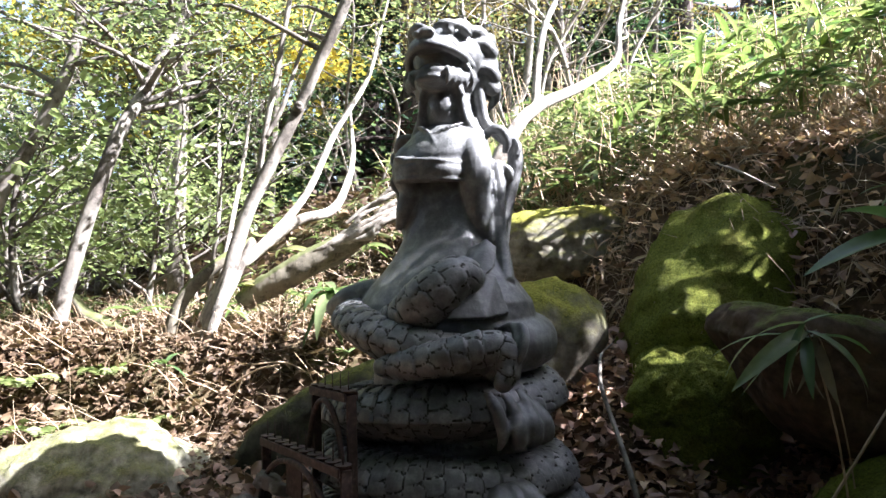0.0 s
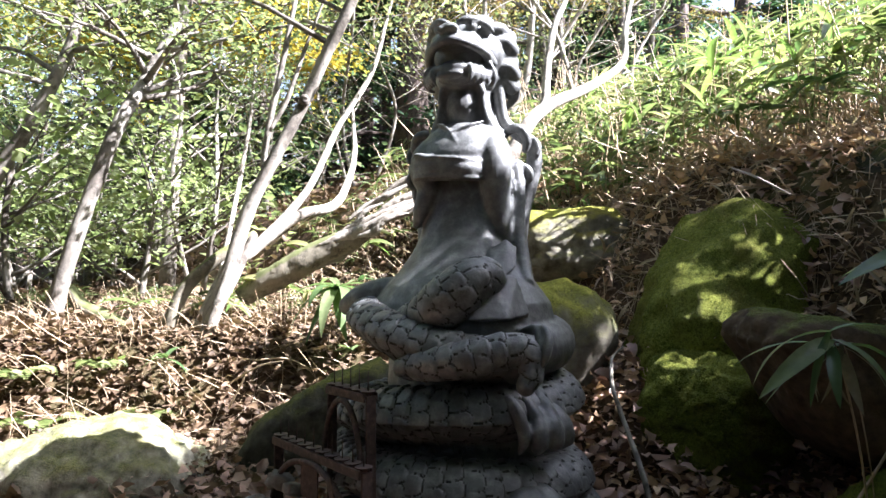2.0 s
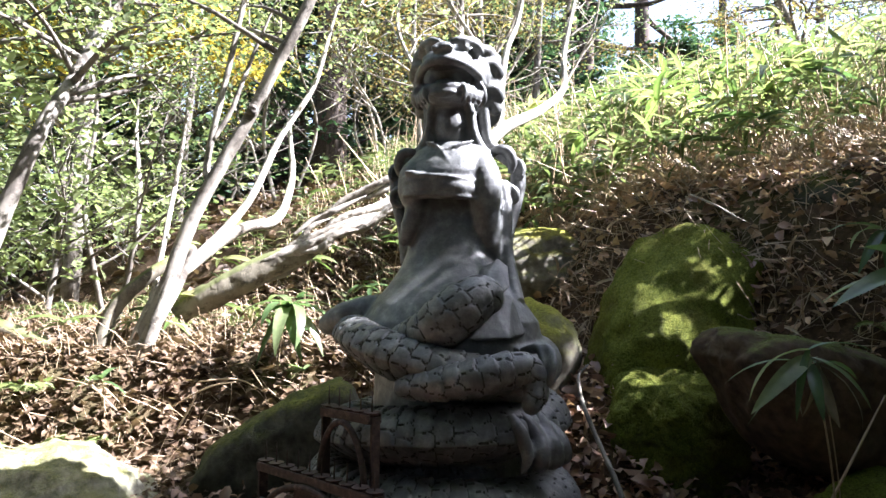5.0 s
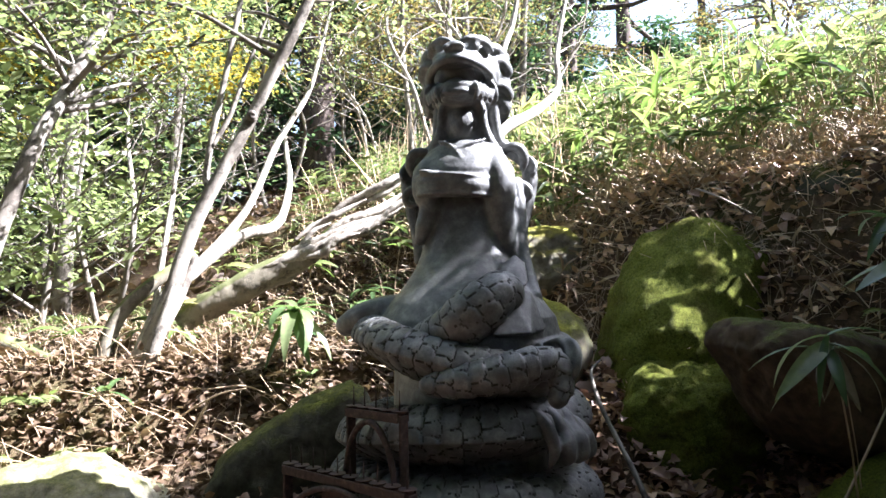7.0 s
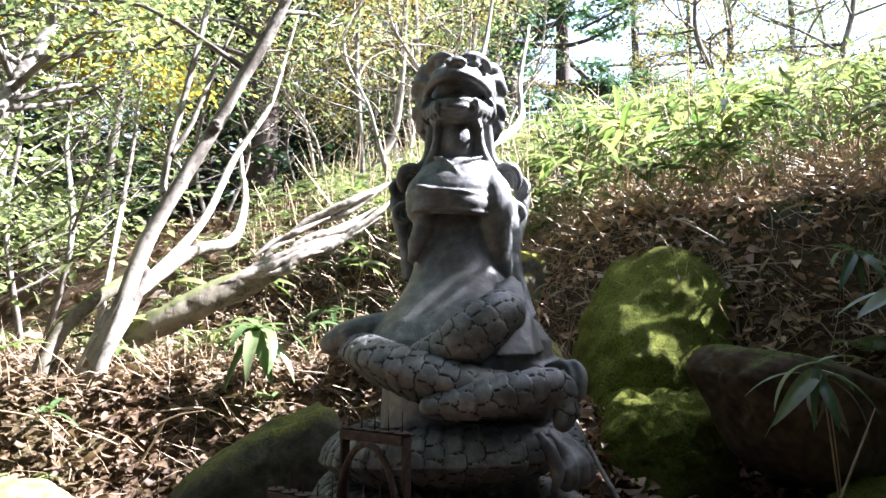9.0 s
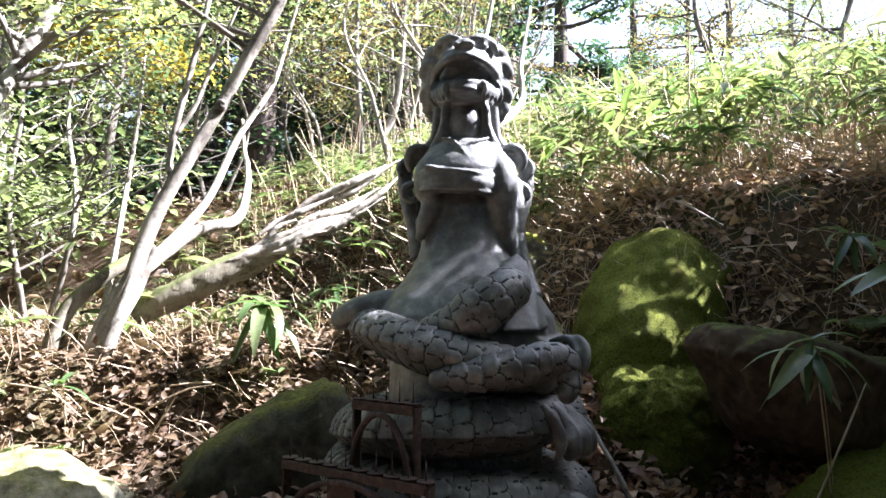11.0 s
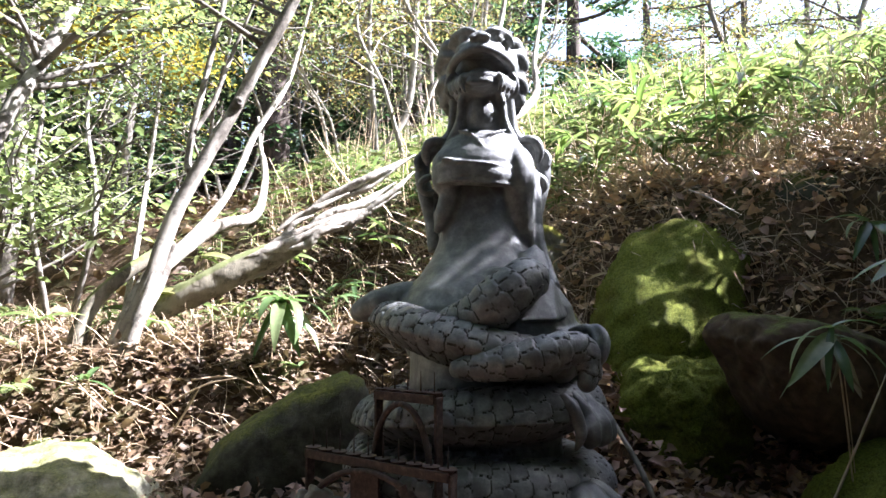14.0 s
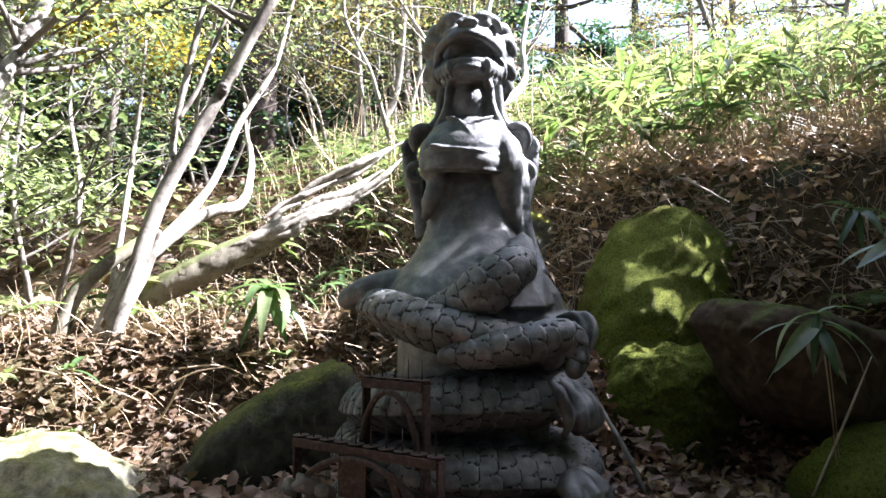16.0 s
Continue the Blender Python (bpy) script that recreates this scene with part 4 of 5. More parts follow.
tree("slender twin-stemmed tree behind the statue", rooted([(0.62, 7.0, 2.0), (0.647, 7.0, 2.52), (0.919, 7.0, 3.03), (1.009, 7.0, 3.854), (1.02, 7.0, 4.3), (1.1, 7.0, 5.6)]),
     [0.05, 0.045, 0.04, 0.035, 0.03, 0.015], BARK, 24, 12, 1.0, 1.3, 0.3, 0.5, 6000, 0.036, 0.26, ORANGE,
     extra=[([(0.6, 7.0, 2.2), (0.552, 7.0, 3.0), (0.5, 7.0, 3.8), (0.55, 7.0, 4.8)], [0.035, 0.03, 0.025, 0.012], BARK)])


def conifer(label, x, y, lean, r, height, seed, bare=3.0, leaves=5200, needles=NEEDLE, reach=1.7, needle=0.2, twigs=2):
    z = float(land(x, y))
    return tree(label, [(x, y, z - 0.1), (x + lean * 0.3, y, z + height * 0.3), (x + lean, y, z + height)], [r * 1.15, r, r * 0.2], CONIFER, seed, 34, 1.0, reach, -0.1, bare / height, leaves, needle, 0.2, needles, 0.3, name="conifer", twigs=twigs)


conifer("tall straight conifer with brown furrowed bark", -0.36, 10.9, 0.1, 0.25, 13, 31, 6.0)
conifer("tall straight conifer with brown furrowed bark", -1.42, 13.0, -0.1, 0.26, 14, 32, 5.0)
tree("slender tree with bright golden leaves", rooted([(-2.0, 7.8, 1.5), (-1.95, 7.8, 2.6), (-1.85, 7.8, 3.7), (-1.7, 7.9, 5.2)]), [0.05, 0.045, 0.035, 0.015], DARKBARK, 26, 16, 1.0, 1.5, 0.15, 0.58, 7000, 0.095, 0.24, GOLD, 0.35)
tree("slender tree with bright golden leaves", rooted([(-4.6, 9.0, 1.5), (-4.5, 9.0, 3.0), (-4.3, 9.0, 4.4), (-4.2, 9.0, 6.0)]), [0.06, 0.05, 0.04, 0.015], DARKBARK, 27, 16, 1.0, 1.6, 0.15, 0.45, 7000, 0.1, 0.26, GOLD, 0.35)
tree("thin crooked tree with pale orange leaves on the hilltop", rooted([(5.0, 7.0, 3.0), (5.1, 7.0, 3.9), (4.8, 7.0, 4.7), (4.9, 7.0, 5.6)]), [0.05, 0.04, 0.03, 0.012], DARKBARK, 28, 14, 1.0, 1.4, 0.3, 0.3, 2200, 0.055, 0.15, ORANGE, 0.4)
tree("thin crooked tree with pale leaves on the hilltop", rooted([(6.3, 6.2, 3.0), (6.2, 6.2, 4.0), (6.5, 6.2, 5.0), (6.4, 6.2, 6.0)]), [0.05, 0.04, 0.03, 0.012], DARKBARK, 29, 14, 1.0, 1.5, 0.3, 0.3, 3000, 0.06, 0.16, PALE, 0.4)
conifer("dark green conifer on the hillside", 5.6, 15.0, 0.1, 0.2, 12, 33, 0.6, 17000, reach=2.6, needle=0.17)
conifer("dark green conifer on the hillside", 7.4, 15.6, 0.0, 0.2, 12, 34, 0.6, 17000, reach=2.6, needle=0.17)
conifer("dark green conifer on the hillside", 6.6, 18.5, 0.0, 0.2, 15, 35, 0.6, 17000, reach=2.6, needle=0.17)
conifer("dark green conifer on the hillside", 4.3, 17.0, 0.0, 0.2, 14, 40, 0.6, 15000, reach=2.6, needle=0.18)
conifer("dark green conifer behind the clearing", 1.9, 16.5, 0.0, 0.2, 14, 42, 0.6, 15000, reach=2.6, needle=0.18)
conifer("thin conifer against the sky", 10.6, 17.0, -0.1, 0.14, 11, 36, 1.0, 2500, reach=1.5)
# never in view: added with its copies to dim the sky light
SHADE = conifer("unseen dark conifer added behind the viewer to cut sky light", -4.6, -3.4, 0.0, 0.17, 12, 39, 0.3, 4000, reach=2.4, needle=0.34, twigs=0)
conifer("dark shaded conifer deep in the wood", -4.2, 12.0, 0.0, 0.17, 12, 37, 0.3, 16000, reach=2.4, needle=0.16)
for x, y, k in ((2.4, 12.6, 66), (3.8, 13.6, 67), (-2.0, 11.6, 61), (-1.0, 14.0, 63)):
    conifer("dark shaded conifer deep in the wood", x, y, 0.0, 0.12, 7, k, 0.4, 6000, reach=1.7, needle=0.14)
conifer("dark shaded conifer deep in the wood", -2.7, 10.6, 0.0, 0.1, 6, 38, 0.4, 3600, reach=1.3)


# the wood behind, a few shapes set out many times
def wood():
    rng = np.random.default_rng(77)
    kinds = []
    for k, (leaf, n) in enumerate(((YELLOW, 3600), (GREEN, 3800), (YELLOW, 3200), (ORANGE, 3000), (GREEN, 3400))):
        h = 6.5 + k * 0.6
        b = rng.normal(0, 0.35, 4)
        pts = [(0, 0, -0.2), (b[0] * 0.4, b[1] * 0.4, h * 0.3), (b[0], b[1], h * 0.6), (b[2] * 1.5, b[3] * 1.5, h)]
        words = ("yellow", "green", "light yellow-green", "orange", "deep green")[k]
        kinds.append(tree("slender woodland tree with %s leaves" % words, pts, [0.07, 0.06, 0.045, 0.015], (BARK, DARKBARK)[k % 2], 50 + k, 20, 1.0, 1.9, 0.25, 0.22, int(n * 1.5), 0.066, 0.21, leaf, 0.3))
        tagged(kinds[-1], group="woodland trees")
    spots = []
    for _ in range(4000):
        if len(spots) >= 44:
            break
        a, r = rng.uniform(-62, 45), rng.uniform(7.0, 30) ** 1.0
        x, y = r * math.sin(radians(a)), r * math.cos(radians(a))
        if a > 9 and (r < 15 or a > 16) or (-2.4 < x < 1.0 and y < 14.5):
            continue
        if all(math.hypot(x - p, y - q) > 1.1 for p, q in spots):
            spots.append((x, y))
    for k, (x, y) in enumerate(spots):
        src = kinds[int(rng.integers(0, 5))]
        m = pose(x, y, float(land(x, y)), 0, 0, rng.uniform(0, 360)) @ Matrix.Scale(rng.uniform(0.75, 1.25), 4)
        if k < 5:
            kinds[k].matrix_basis = m
        else:
            c = copy_thing(src, m)
            c.scale = m.to_scale()
    # unseen conifers round the back of the clearing, added to cut sky light
    for k in range(26):
        a, r = radians(rng.uniform(155, 290)), rng.uniform(4.4, 9)
        x, y = r * math.sin(a), r * math.cos(a) - 0.6
        c = copy_thing(SHADE, pose(x, y, float(land(x, y)), 0, 0, 70 * k))
        c.scale = (0.8, 0.8, 0.7 + 0.01 * k)
    # five more out of view, behind on the right
    for k, (x, y) in enumerate(((4.0, -3.2), (6.2, -4.0), (3.2, -4.6), (8.4, -4.2), (5.2, -5.4))):
        copy_thing(SHADE, pose(x, y, float(land(x, y)), 0, 0, 50 * k))
    for k, (x, y) in enumerate(((-2.5, 9.6), (0.9, 12.4), (1.9, 11.2), (2.7, 13.2), (-0.9, 14.6), (3.6, 15.4), (-3.3, 8.0), (0.1, 12.6), (-1.9, 15.5), (1.3, 14.6), (0.3, 16.8), (2.2, 15.8), (1.7, 8.8), (2.7, 9.8), (3.6, 11.2), (1.1, 10.3))):
        copy_thing(kinds[(3, 3, 0, 1, 4, 3, 0, 3, 4, 4, 3, 1, 3, 3, 4, 3)[k]], pose(x, y, float(land(x, y)), 0, 0, 130 * k))
    for k, (x, y) in enumerate(((6.6, 8.6), (8.6, 9.2), (9.6, 7.6), (12.5, 12.5), (7.6, 10.8))):
        copy_thing(kinds[k % 5], pose(x, y, float(land(x, y)), 0, 0, 70 * k))


wood()


def unseen_canopy():
    """Tall trees out of view, their high crowns added to block sky light."""
    first = None
    for k, (x, y, s, rz) in enumerate(((-3.4, 0.6, 1.0, 0), (-4.2, 3.0, 1.1, 30), (-2.6, -1.8, 1.05, 30), (-0.6, -2.2, 1.0, 80), (-2.0, -0.9, 0.95, 60), (0.9, -2.4, 1.0, 100))):
        z = float(land(x, y))
        if first is None:
            first = tree("unseen tall spreading tree added over the clearing to block sky light", [(0, 0, -0.1), (0.2, 0.1, 2.5), (0.6, 0.2, 5.0), (1.2, 0.3, 7.6)], [0.12, 0.1, 0.07, 0.03], DARKBARK, 71, 22, 1.0, 3.0, 0.12, 0.6, 5000, 0.11, 0.42, GREEN, 0.35)
            tagged(first, group="tall trees")
            c = first
        else:
            c = copy_thing(first, pose(x, y, z))
        c.matrix_basis = pose(x, y, z, 0, 0, rz)
        c.scale = (s, s, s)


unseen_canopy()
# out of view: added to shade the lower statue and the sloping boulder
for k, (x, y, top, bare) in enumerate(((2.0, 1.56, 2.9, 0.62), (2.3, 1.4, 3.6, 0.62), (2.15, 1.7, 2.98, 0.62), (2.6, 1.44, 3.5, 0.62), (2.55, 2.12, 3.74, 0.74))):
    z = float(land(x, y))
    tree("unseen slender young tree added on the slope to cast shade", [(x, y, z - 0.05), (x + 0.03, y, (z + top) / 2), (x, y, top)], [0.025, 0.02, 0.008], DARKBARK, 181 + k, 18, 1.0, 0.24, 0.0, bare, 4600, 0.055, 0.075, GREEN, 0.8)
# two more unseen trees, thinner, added to dapple the boulders
for k, (x, y, top) in enumerate(((3.4, 2.14, 4.6), (3.75, 2.1, 4.95))):
    z = float(land(x, y))
    tree("unseen slender young tree added on the slope to cast shade", [(x, y, z - 0.05), (x + 0.03, y, (z + top) / 2), (x, y, top)], [0.025, 0.02, 0.008], DARKBARK, 171 + k, 16, 1.0, 0.3, 0.1, 0.7, 1000, 0.06, 0.09, GREEN, 0.7)


def far_woods():
    """The closed wood in the distance, out of reach: stems and leaves together."""
    rng = np.random.default_rng(8)
    heap = Heap()
    for _ in range(150):
        a, r = radians(rng.uniform(-75, 20)), rng.uniform(26, 60)
        x, y = r * math.sin(a), r * math.cos(a)
        z = float(land(x, y))
        heap.add(tube_np([(x, y, z - 0.3), (x + rng.normal(0, 0.4), y, z + 5), (x + rng.normal(0, 0.8), y, z + 11)], [0.16, 0.12, 0.04], 5, 2))
    stems = tagged(new("distant_trunks", heap.mesh("distant_trunks", DARKBARK)), "many thin grey trunks deep in the wood", "trees", kind="stuff")
    n = 34000
    a, r = np.radians(rng.uniform(-78, 22, n)), rng.uniform(24, 60, n)
    x, y = r * np.sin(a), r * np.cos(a)
    clump = 0.5 + 0.5 * np.sin(x * 0.9 + 2 * np.sin(y * 0.5)) * np.sin(y * 0.8 + x * 0.3)
    z = land(x, y) + rng.uniform(0, 1, n) ** 1.1 * (5 + 7 * clump)
    rot = turns(rng.uniform(0, 6.28, n), rng.normal(-0.2, 0.5, n), rng.normal(0, 0.6, n))
    v, f = scattered(SMALL, SMALL_T, np.stack([x, y, z], -1), rot, rng.uniform(0.22, 0.42, n))
    tagged(new("distant_foliage", mesh_np("distant_foliage", v, f, YELLOW)), "yellow-green autumn foliage deep in the wood", "foliage", kind="stuff")


far_woods()


# ---------------------------------------------------------------- undergrowth
def shrubs():
    """Low green bushes under the trees, and unseen dense ones added to block sun."""
    rng = np.random.default_rng(14)
    kinds = []
    for k in range(3):
        pts = [(0, 0, -0.05), (0.05, 0.02, 0.4), (0.0, 0.05, 0.9)]
        s = tree("low green bush under the trees", pts, [0.02, 0.015, 0.006], DARKBARK, 90 + k, 14, 1.0, 0.8, 0.6, 0.05, 1200, 0.06, 0.19, (PALE, YELLOW, PALE)[k], 0.3, name="bush", twigs=2)
        kinds.append(tagged(s, category="bush", group="bushes"))
    k = 0
    # never in view: stretched tall enough to shade the lower statue and rocks
    dense = tree("unseen dense green bush added on the slope to block sun", pts, [0.02, 0.015, 0.006], DARKBARK, 97, 18, 1.0, 0.8, 0.6, 0.02, 6000, 0.075, 0.17, SASA, 0.6, name="bush", twigs=2)
    tagged(dense, category="bush", group="bushes")
    for k, (x, y) in enumerate(((2.7, 1.85), (1.85, 1.2), (2.35, 1.6), (2.3, 1.25), (1.8, 0.8), (2.3, 0.85), (3.15, 2.0), (2.2, 0.4), (2.8, 1.45))):
        tall = 0.5 if y > 1.5 else 1.0
        y -= 0.13 * x
        z = float(land(x, y))
        c = copy_thing(dense, pose(x, y, z, 0, 0, 90 * x * y)) if k else dense
        c.location = (x, y, z)
        c.scale = (0.62, 0.62, (tall + 1.02 * x - z) / 1.6)
    k = 0
    while k < 30:
        a, r = radians(rng.uniform(-56, -8)), rng.uniform(5.0, 12)
        x, y = r * math.sin(a), r * math.cos(a)
        if x > -2.3 and y < 12:
            continue
        m = pose(x, y, float(land(x, y)), 0, 0, rng.uniform(0, 360))
        s = rng.uniform(0.7, 1.5)
        if k < 3:
            kinds[k].matrix_basis = m
        else:
            c = copy_thing(kinds[k % 3], m)
            c.scale = (s, s, s)
        k += 1


shrubs()


def saplings():
    """Thin pale stems, nearly bare, standing in the undergrowth."""
    rng = np.random.default_rng(41)
    kinds = []
    for k in range(3):
        b = rng.normal(0, 0.18, 6)
        s = tree("thin pale nearly bare sapling", [(0, 0, -0.05), (b[0], b[1], 0.7), (b[2] * 1.5, b[3] * 1.5, 1.6), (b[4] * 2.4, b[5] * 2.4, 2.8)], [0.02, 0.017, 0.012, 0.004],
                 (BARK, BLEACHED, DARKBARK)[k], 140 + k, 13, 0.8, 0.9, 0.6, 0.25, 420, 0.04, 0.16, (YELLOW, PALE, GREEN)[k], name="sapling", twigs=2)
        kinds.append(tagged(s, category="sapling", group="saplings"))
    k = 0
    while k < 40:
        x, y = rng.uniform(-6.5, 2.0), rng.uniform(4.6, 10)
        if -1.6 < x < 0.6 and y < 7:
            continue
        m = pose(x, y, float(land(x, y)), 0, 0, rng.uniform(0, 360))
        s = rng.uniform(0.7, 1.3)
        c = kinds[k] if k < 3 else copy_thing(kinds[k % 3], m)
        c.matrix_basis = m
        c.scale = (s, s, s)
        k += 1


saplings()


def bamboo_grass(n, where, seed, tall, blade):
    """A thicket: thin canes and fans of blades, strewn by the rule in where(x, y)."""
    rng = np.random.default_rng(seed)
    x, y = where(rng, n)
    z = land(x, y)
    h = tall * rng.uniform(0.45, 1.15, len(x)) * np.interp(0.75 * x + 0.66 * (y - 2), (1.4, 2.6), (0.5, 1.0)) * np.interp(x, (0.4, 2.2), (0.62, 1.0))
    lean = rng.normal(0, 0.16, (len(x), 2)) + np.array([-0.05, -0.03])
    top = np.stack([x + lean[:, 0] * h, y + lean[:, 1] * h, z + h], -1)
    foot = np.stack([x, y, z - 0.03], -1)
    ang = np.array([0, 2.09, 4.19])
    ring = np.stack([np.cos(ang), np.sin(ang), 0 * ang], -1)
    r = rng.uniform(0.0025, 0.006, len(x))
    v = np.concatenate([foot[:, None] + ring * r[:, None, None], top[:, None] + ring * r[:, None, None] * 0.6], 1).reshape(-1, 3)
    q = np.array([(0, 1, 4, 3), (1, 2, 5, 4), (2, 0, 3, 5)])
    f = (q[None] + (np.arange(len(x)) * 6)[:, None, None]).reshape(-1, 4)
    canes = (v, f)
    k = 6
    at = np.repeat(top, k, 0) - np.repeat(top - foot, k, 0) * np.tile(np.linspace(0, 0.4, k), len(x))[:, None] * rng.uniform(0.3, 1.2, (len(x) * k, 1))
    m = len(at)
    rot = turns(rng.uniform(0, 2 * math.pi, m), rng.normal(0.15, 0.35, m), rng.normal(0, 0.5, m))
    blades = scattered(BLADE * np.array([1, 0.72, 1.2]), BLADE_T, at, rot, blade * rng.uniform(0.55, 1.25, m))
    return canes, blades


def on_hill(rng, n):
    x, y = rng.uniform(-0.6, 9, n * 3), rng.uniform(1.2, 12, n * 3)
    u = 0.75 * x + 0.66 * (y - 2)
    near = np.hypot(x, y)
    keep = (u > 1.42 + 0.22 * np.clip(x - 0.5, 0, 1.5) + 0.12 * np.sin(5 * x) * np.sin(4 * y)) & (rng.uniform(0, 1, n * 3) < np.clip(3.4 / near, 0.12, 1)) & ((y > 2.6) | (x > 1.65))
    keep &= ~((x < 0.45) & (y < 4.0)) & ~((x < 0.1) & (rng.uniform(0, 1, n * 3) < 0.9))
    return x[keep][:n], y[keep][:n]


def on_bank(rng, n):
    x, y = rng.uniform(-3.6, 0.9, n * 3), rng.uniform(3.75, 6.2, n * 3)
    keep = (x > -1.0) | (y > 4.3)
    return x[keep][:n], y[keep][:n]


canes, blades = bamboo_grass(3300, on_hill, 5, 0.62, 0.185)
tagged(new("bamboo_grass", mesh_np("bamboo_grass", *blades, SASA)), "dense sunlit bamboo grass covering the hillside", "bamboo grass", kind="stuff")
tagged(new("bamboo_canes", mesh_np("bamboo_canes", *canes, STRAW)), "thin dry canes of the bamboo grass", "canes", kind="stuff")
canes, blades = bamboo_grass(420, on_bank, 6, 0.34, 0.11)
tagged(new("bank_bamboo_grass", mesh_np("bank_bamboo_grass", *blades, SASA)), "short bamboo grass on the leafy bank", "bamboo grass", kind="stuff")
tagged(new("bank_bamboo_canes", mesh_np("bank_bamboo_canes", *canes, STRAW)), "thin dry canes on the leafy bank", "canes", kind="stuff")


def dry_stalks(n, where, seed, length, thick=0.0018, rise=0.15):
    """Broken straw and twigs lying and standing on the ground."""
    rng = np.random.default_rng(seed)
    x, y = where(rng, n)
    n = len(x)
    yaw, up = rng.uniform(0, 2 * math.pi, n), np.abs(rng.normal(rise, 0.55, n))
    ln = length * rng.uniform(0.3, 1.2, n)
    d = np.stack([np.cos(yaw) * np.cos(up), np.sin(yaw) * np.cos(up), np.sin(up)], -1)
    p0 = np.stack([x, y, land(x, y) + 0.012], -1)
    p1 = p0 + d * ln[:, None]
    p1[:, 2] = np.maximum(p1[:, 2], land(p1[:, 0], p1[:, 1]) + 0.012)
    mid = (p0 + p1) / 2 + rng.normal(0, 0.04, (n, 3)) * ln[:, None]
    mid[:, 2] += 0.01
    ang = np.array([0, 2.09, 4.19])
    ring = np.stack([np.cos(ang), np.sin(ang), np.sin(ang + 1)], -1)
    r = thick * rng.uniform(0.5, 1.6, n)[:, None, None]
    v = np.concatenate([p0[:, None] + ring * r, mid[:, None] + ring * r, p1[:, None] + ring * r * 0.5], 1).reshape(-1, 3)
    q = np.array([(0, 1, 4, 3), (1, 2, 5, 4), (2, 0, 3, 5), (3, 4, 7, 6), (4, 5, 8, 7), (5, 3, 6, 8)])
    return v, (q[None] + (np.arange(n) * 9)[:, None, None]).reshape(-1, 4)


def slope_foot(rng, n):
    x, y = rng.uniform(0.2, 4.5, n * 4), rng.uniform(1.3, 6, n * 4)
    u = 0.75 * x + 0.66 * (y - 2)
    keep = (u > 1.0) & (u < 3.2) & (rng.uniform(0, 1, n * 4) < np.clip(1.9 - 0.55 * u, 0.15, 1))
    return x[keep][:n], y[keep][:n]


def left_bank(rng, n):
    x, y = rng.uniform(-2.6, 0.4, n * 2), rng.uniform(2.7, 5.2, n * 2)
    return x[:n], y[:n]


def dead_blades(n, where, seed, size):
    """Withered tan blades of bamboo grass, fallen and hanging in tangles."""
    rng = np.random.default_rng(seed)
    x, y = where(rng, n)
    n = len(x)
    z = land(x, y) + np.abs(rng.normal(0.02, 0.05, n))
    rot = turns(rng.uniform(0, 2 * math.pi, n), rng.normal(0.15, 0.5, n), rng.normal(0, 0.9, n))
    return scattered(BLADE * np.array([1, 0.6, 1.8]), BLADE_T, np.stack([x, y, z], -1), rot, size * rng.uniform(0.5, 1.3, n))


tagged(new("dry_stalks", mesh_np("dry_stalks", *dry_stalks(4600, slope_foot, 3, 0.24, 0.0016), STRAW)), "pale broken stalks lying over the slope", "dry stalks", kind="stuff")
tagged(new("standing_stalks", mesh_np("standing_stalks", *dry_stalks(2600, on_hill, 23, 0.75, 0.003, 1.15), STRAW)), "pale dead stalks standing in the bamboo grass", "dry stalks", kind="stuff")
tagged(new("withered_blades", mesh_np("withered_blades", *dead_blades(3400, slope_foot, 17, 0.115), WITHERED)), "tan withered bamboo leaves tangled over the slope", "dead leaves", kind="stuff")
tagged(new("dry_twigs", mesh_np("dry_twigs", *dry_stalks(2900, left_bank, 4, 0.24, 0.0014), STRAW)), "pale twigs and straw on the leafy bank", "twigs", kind="stuff")


def litter(n, box, seed, size, lift=0.03, keep=None):
    """Curled dead leaves lying on the ground in a heap."""
    rng = np.random.default_rng(seed)
    x, y = rng.uniform(box[0], box[1], n), rng.uniform(box[2], box[3], n)
    rim = np.minimum(np.minimum(x - box[0], box[1] - x), np.minimum(y - box[2], box[3] - y))
    k = rng.uniform(0, 1, n) < rim / 0.5 + 0.05
    x, y = x[k], y[k]
    if keep is not None:
        k = keep(x, y, rng)
        x, y = x[k], y[k]
    n = len(x)
    z = land(x, y) + np.abs(rng.normal(0, lift, n)) + 0.004
    rot = turns(rng.uniform(0, 2 * math.pi, n), rng.normal(0, 0.4, n), rng.normal(0, 0.6, n) + np.where(rng.uniform(0, 1, n) < 0.3, math.pi, 0))
    shape = BROAD * np.array([1, 1, 1.6])
    return scattered(shape, BROAD_T, np.stack([x, y, z], -1), rot, size * rng.uniform(0.35, 1.35, n))


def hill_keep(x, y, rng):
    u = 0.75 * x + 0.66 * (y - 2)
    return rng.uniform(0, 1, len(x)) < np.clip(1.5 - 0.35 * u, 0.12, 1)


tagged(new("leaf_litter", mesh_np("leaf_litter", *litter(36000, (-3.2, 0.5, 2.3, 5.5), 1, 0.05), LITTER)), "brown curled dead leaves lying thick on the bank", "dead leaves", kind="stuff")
tagged(new("slope_leaf_litter", mesh_np("slope_leaf_litter", *litter(30000, (0.2, 4.2, 1.0, 5.5), 2, 0.05, 0.022, hill_keep), LITTER_LIT_SLOPE)), "brown dead leaves caught on the slope", "dead leaves", kind="stuff")
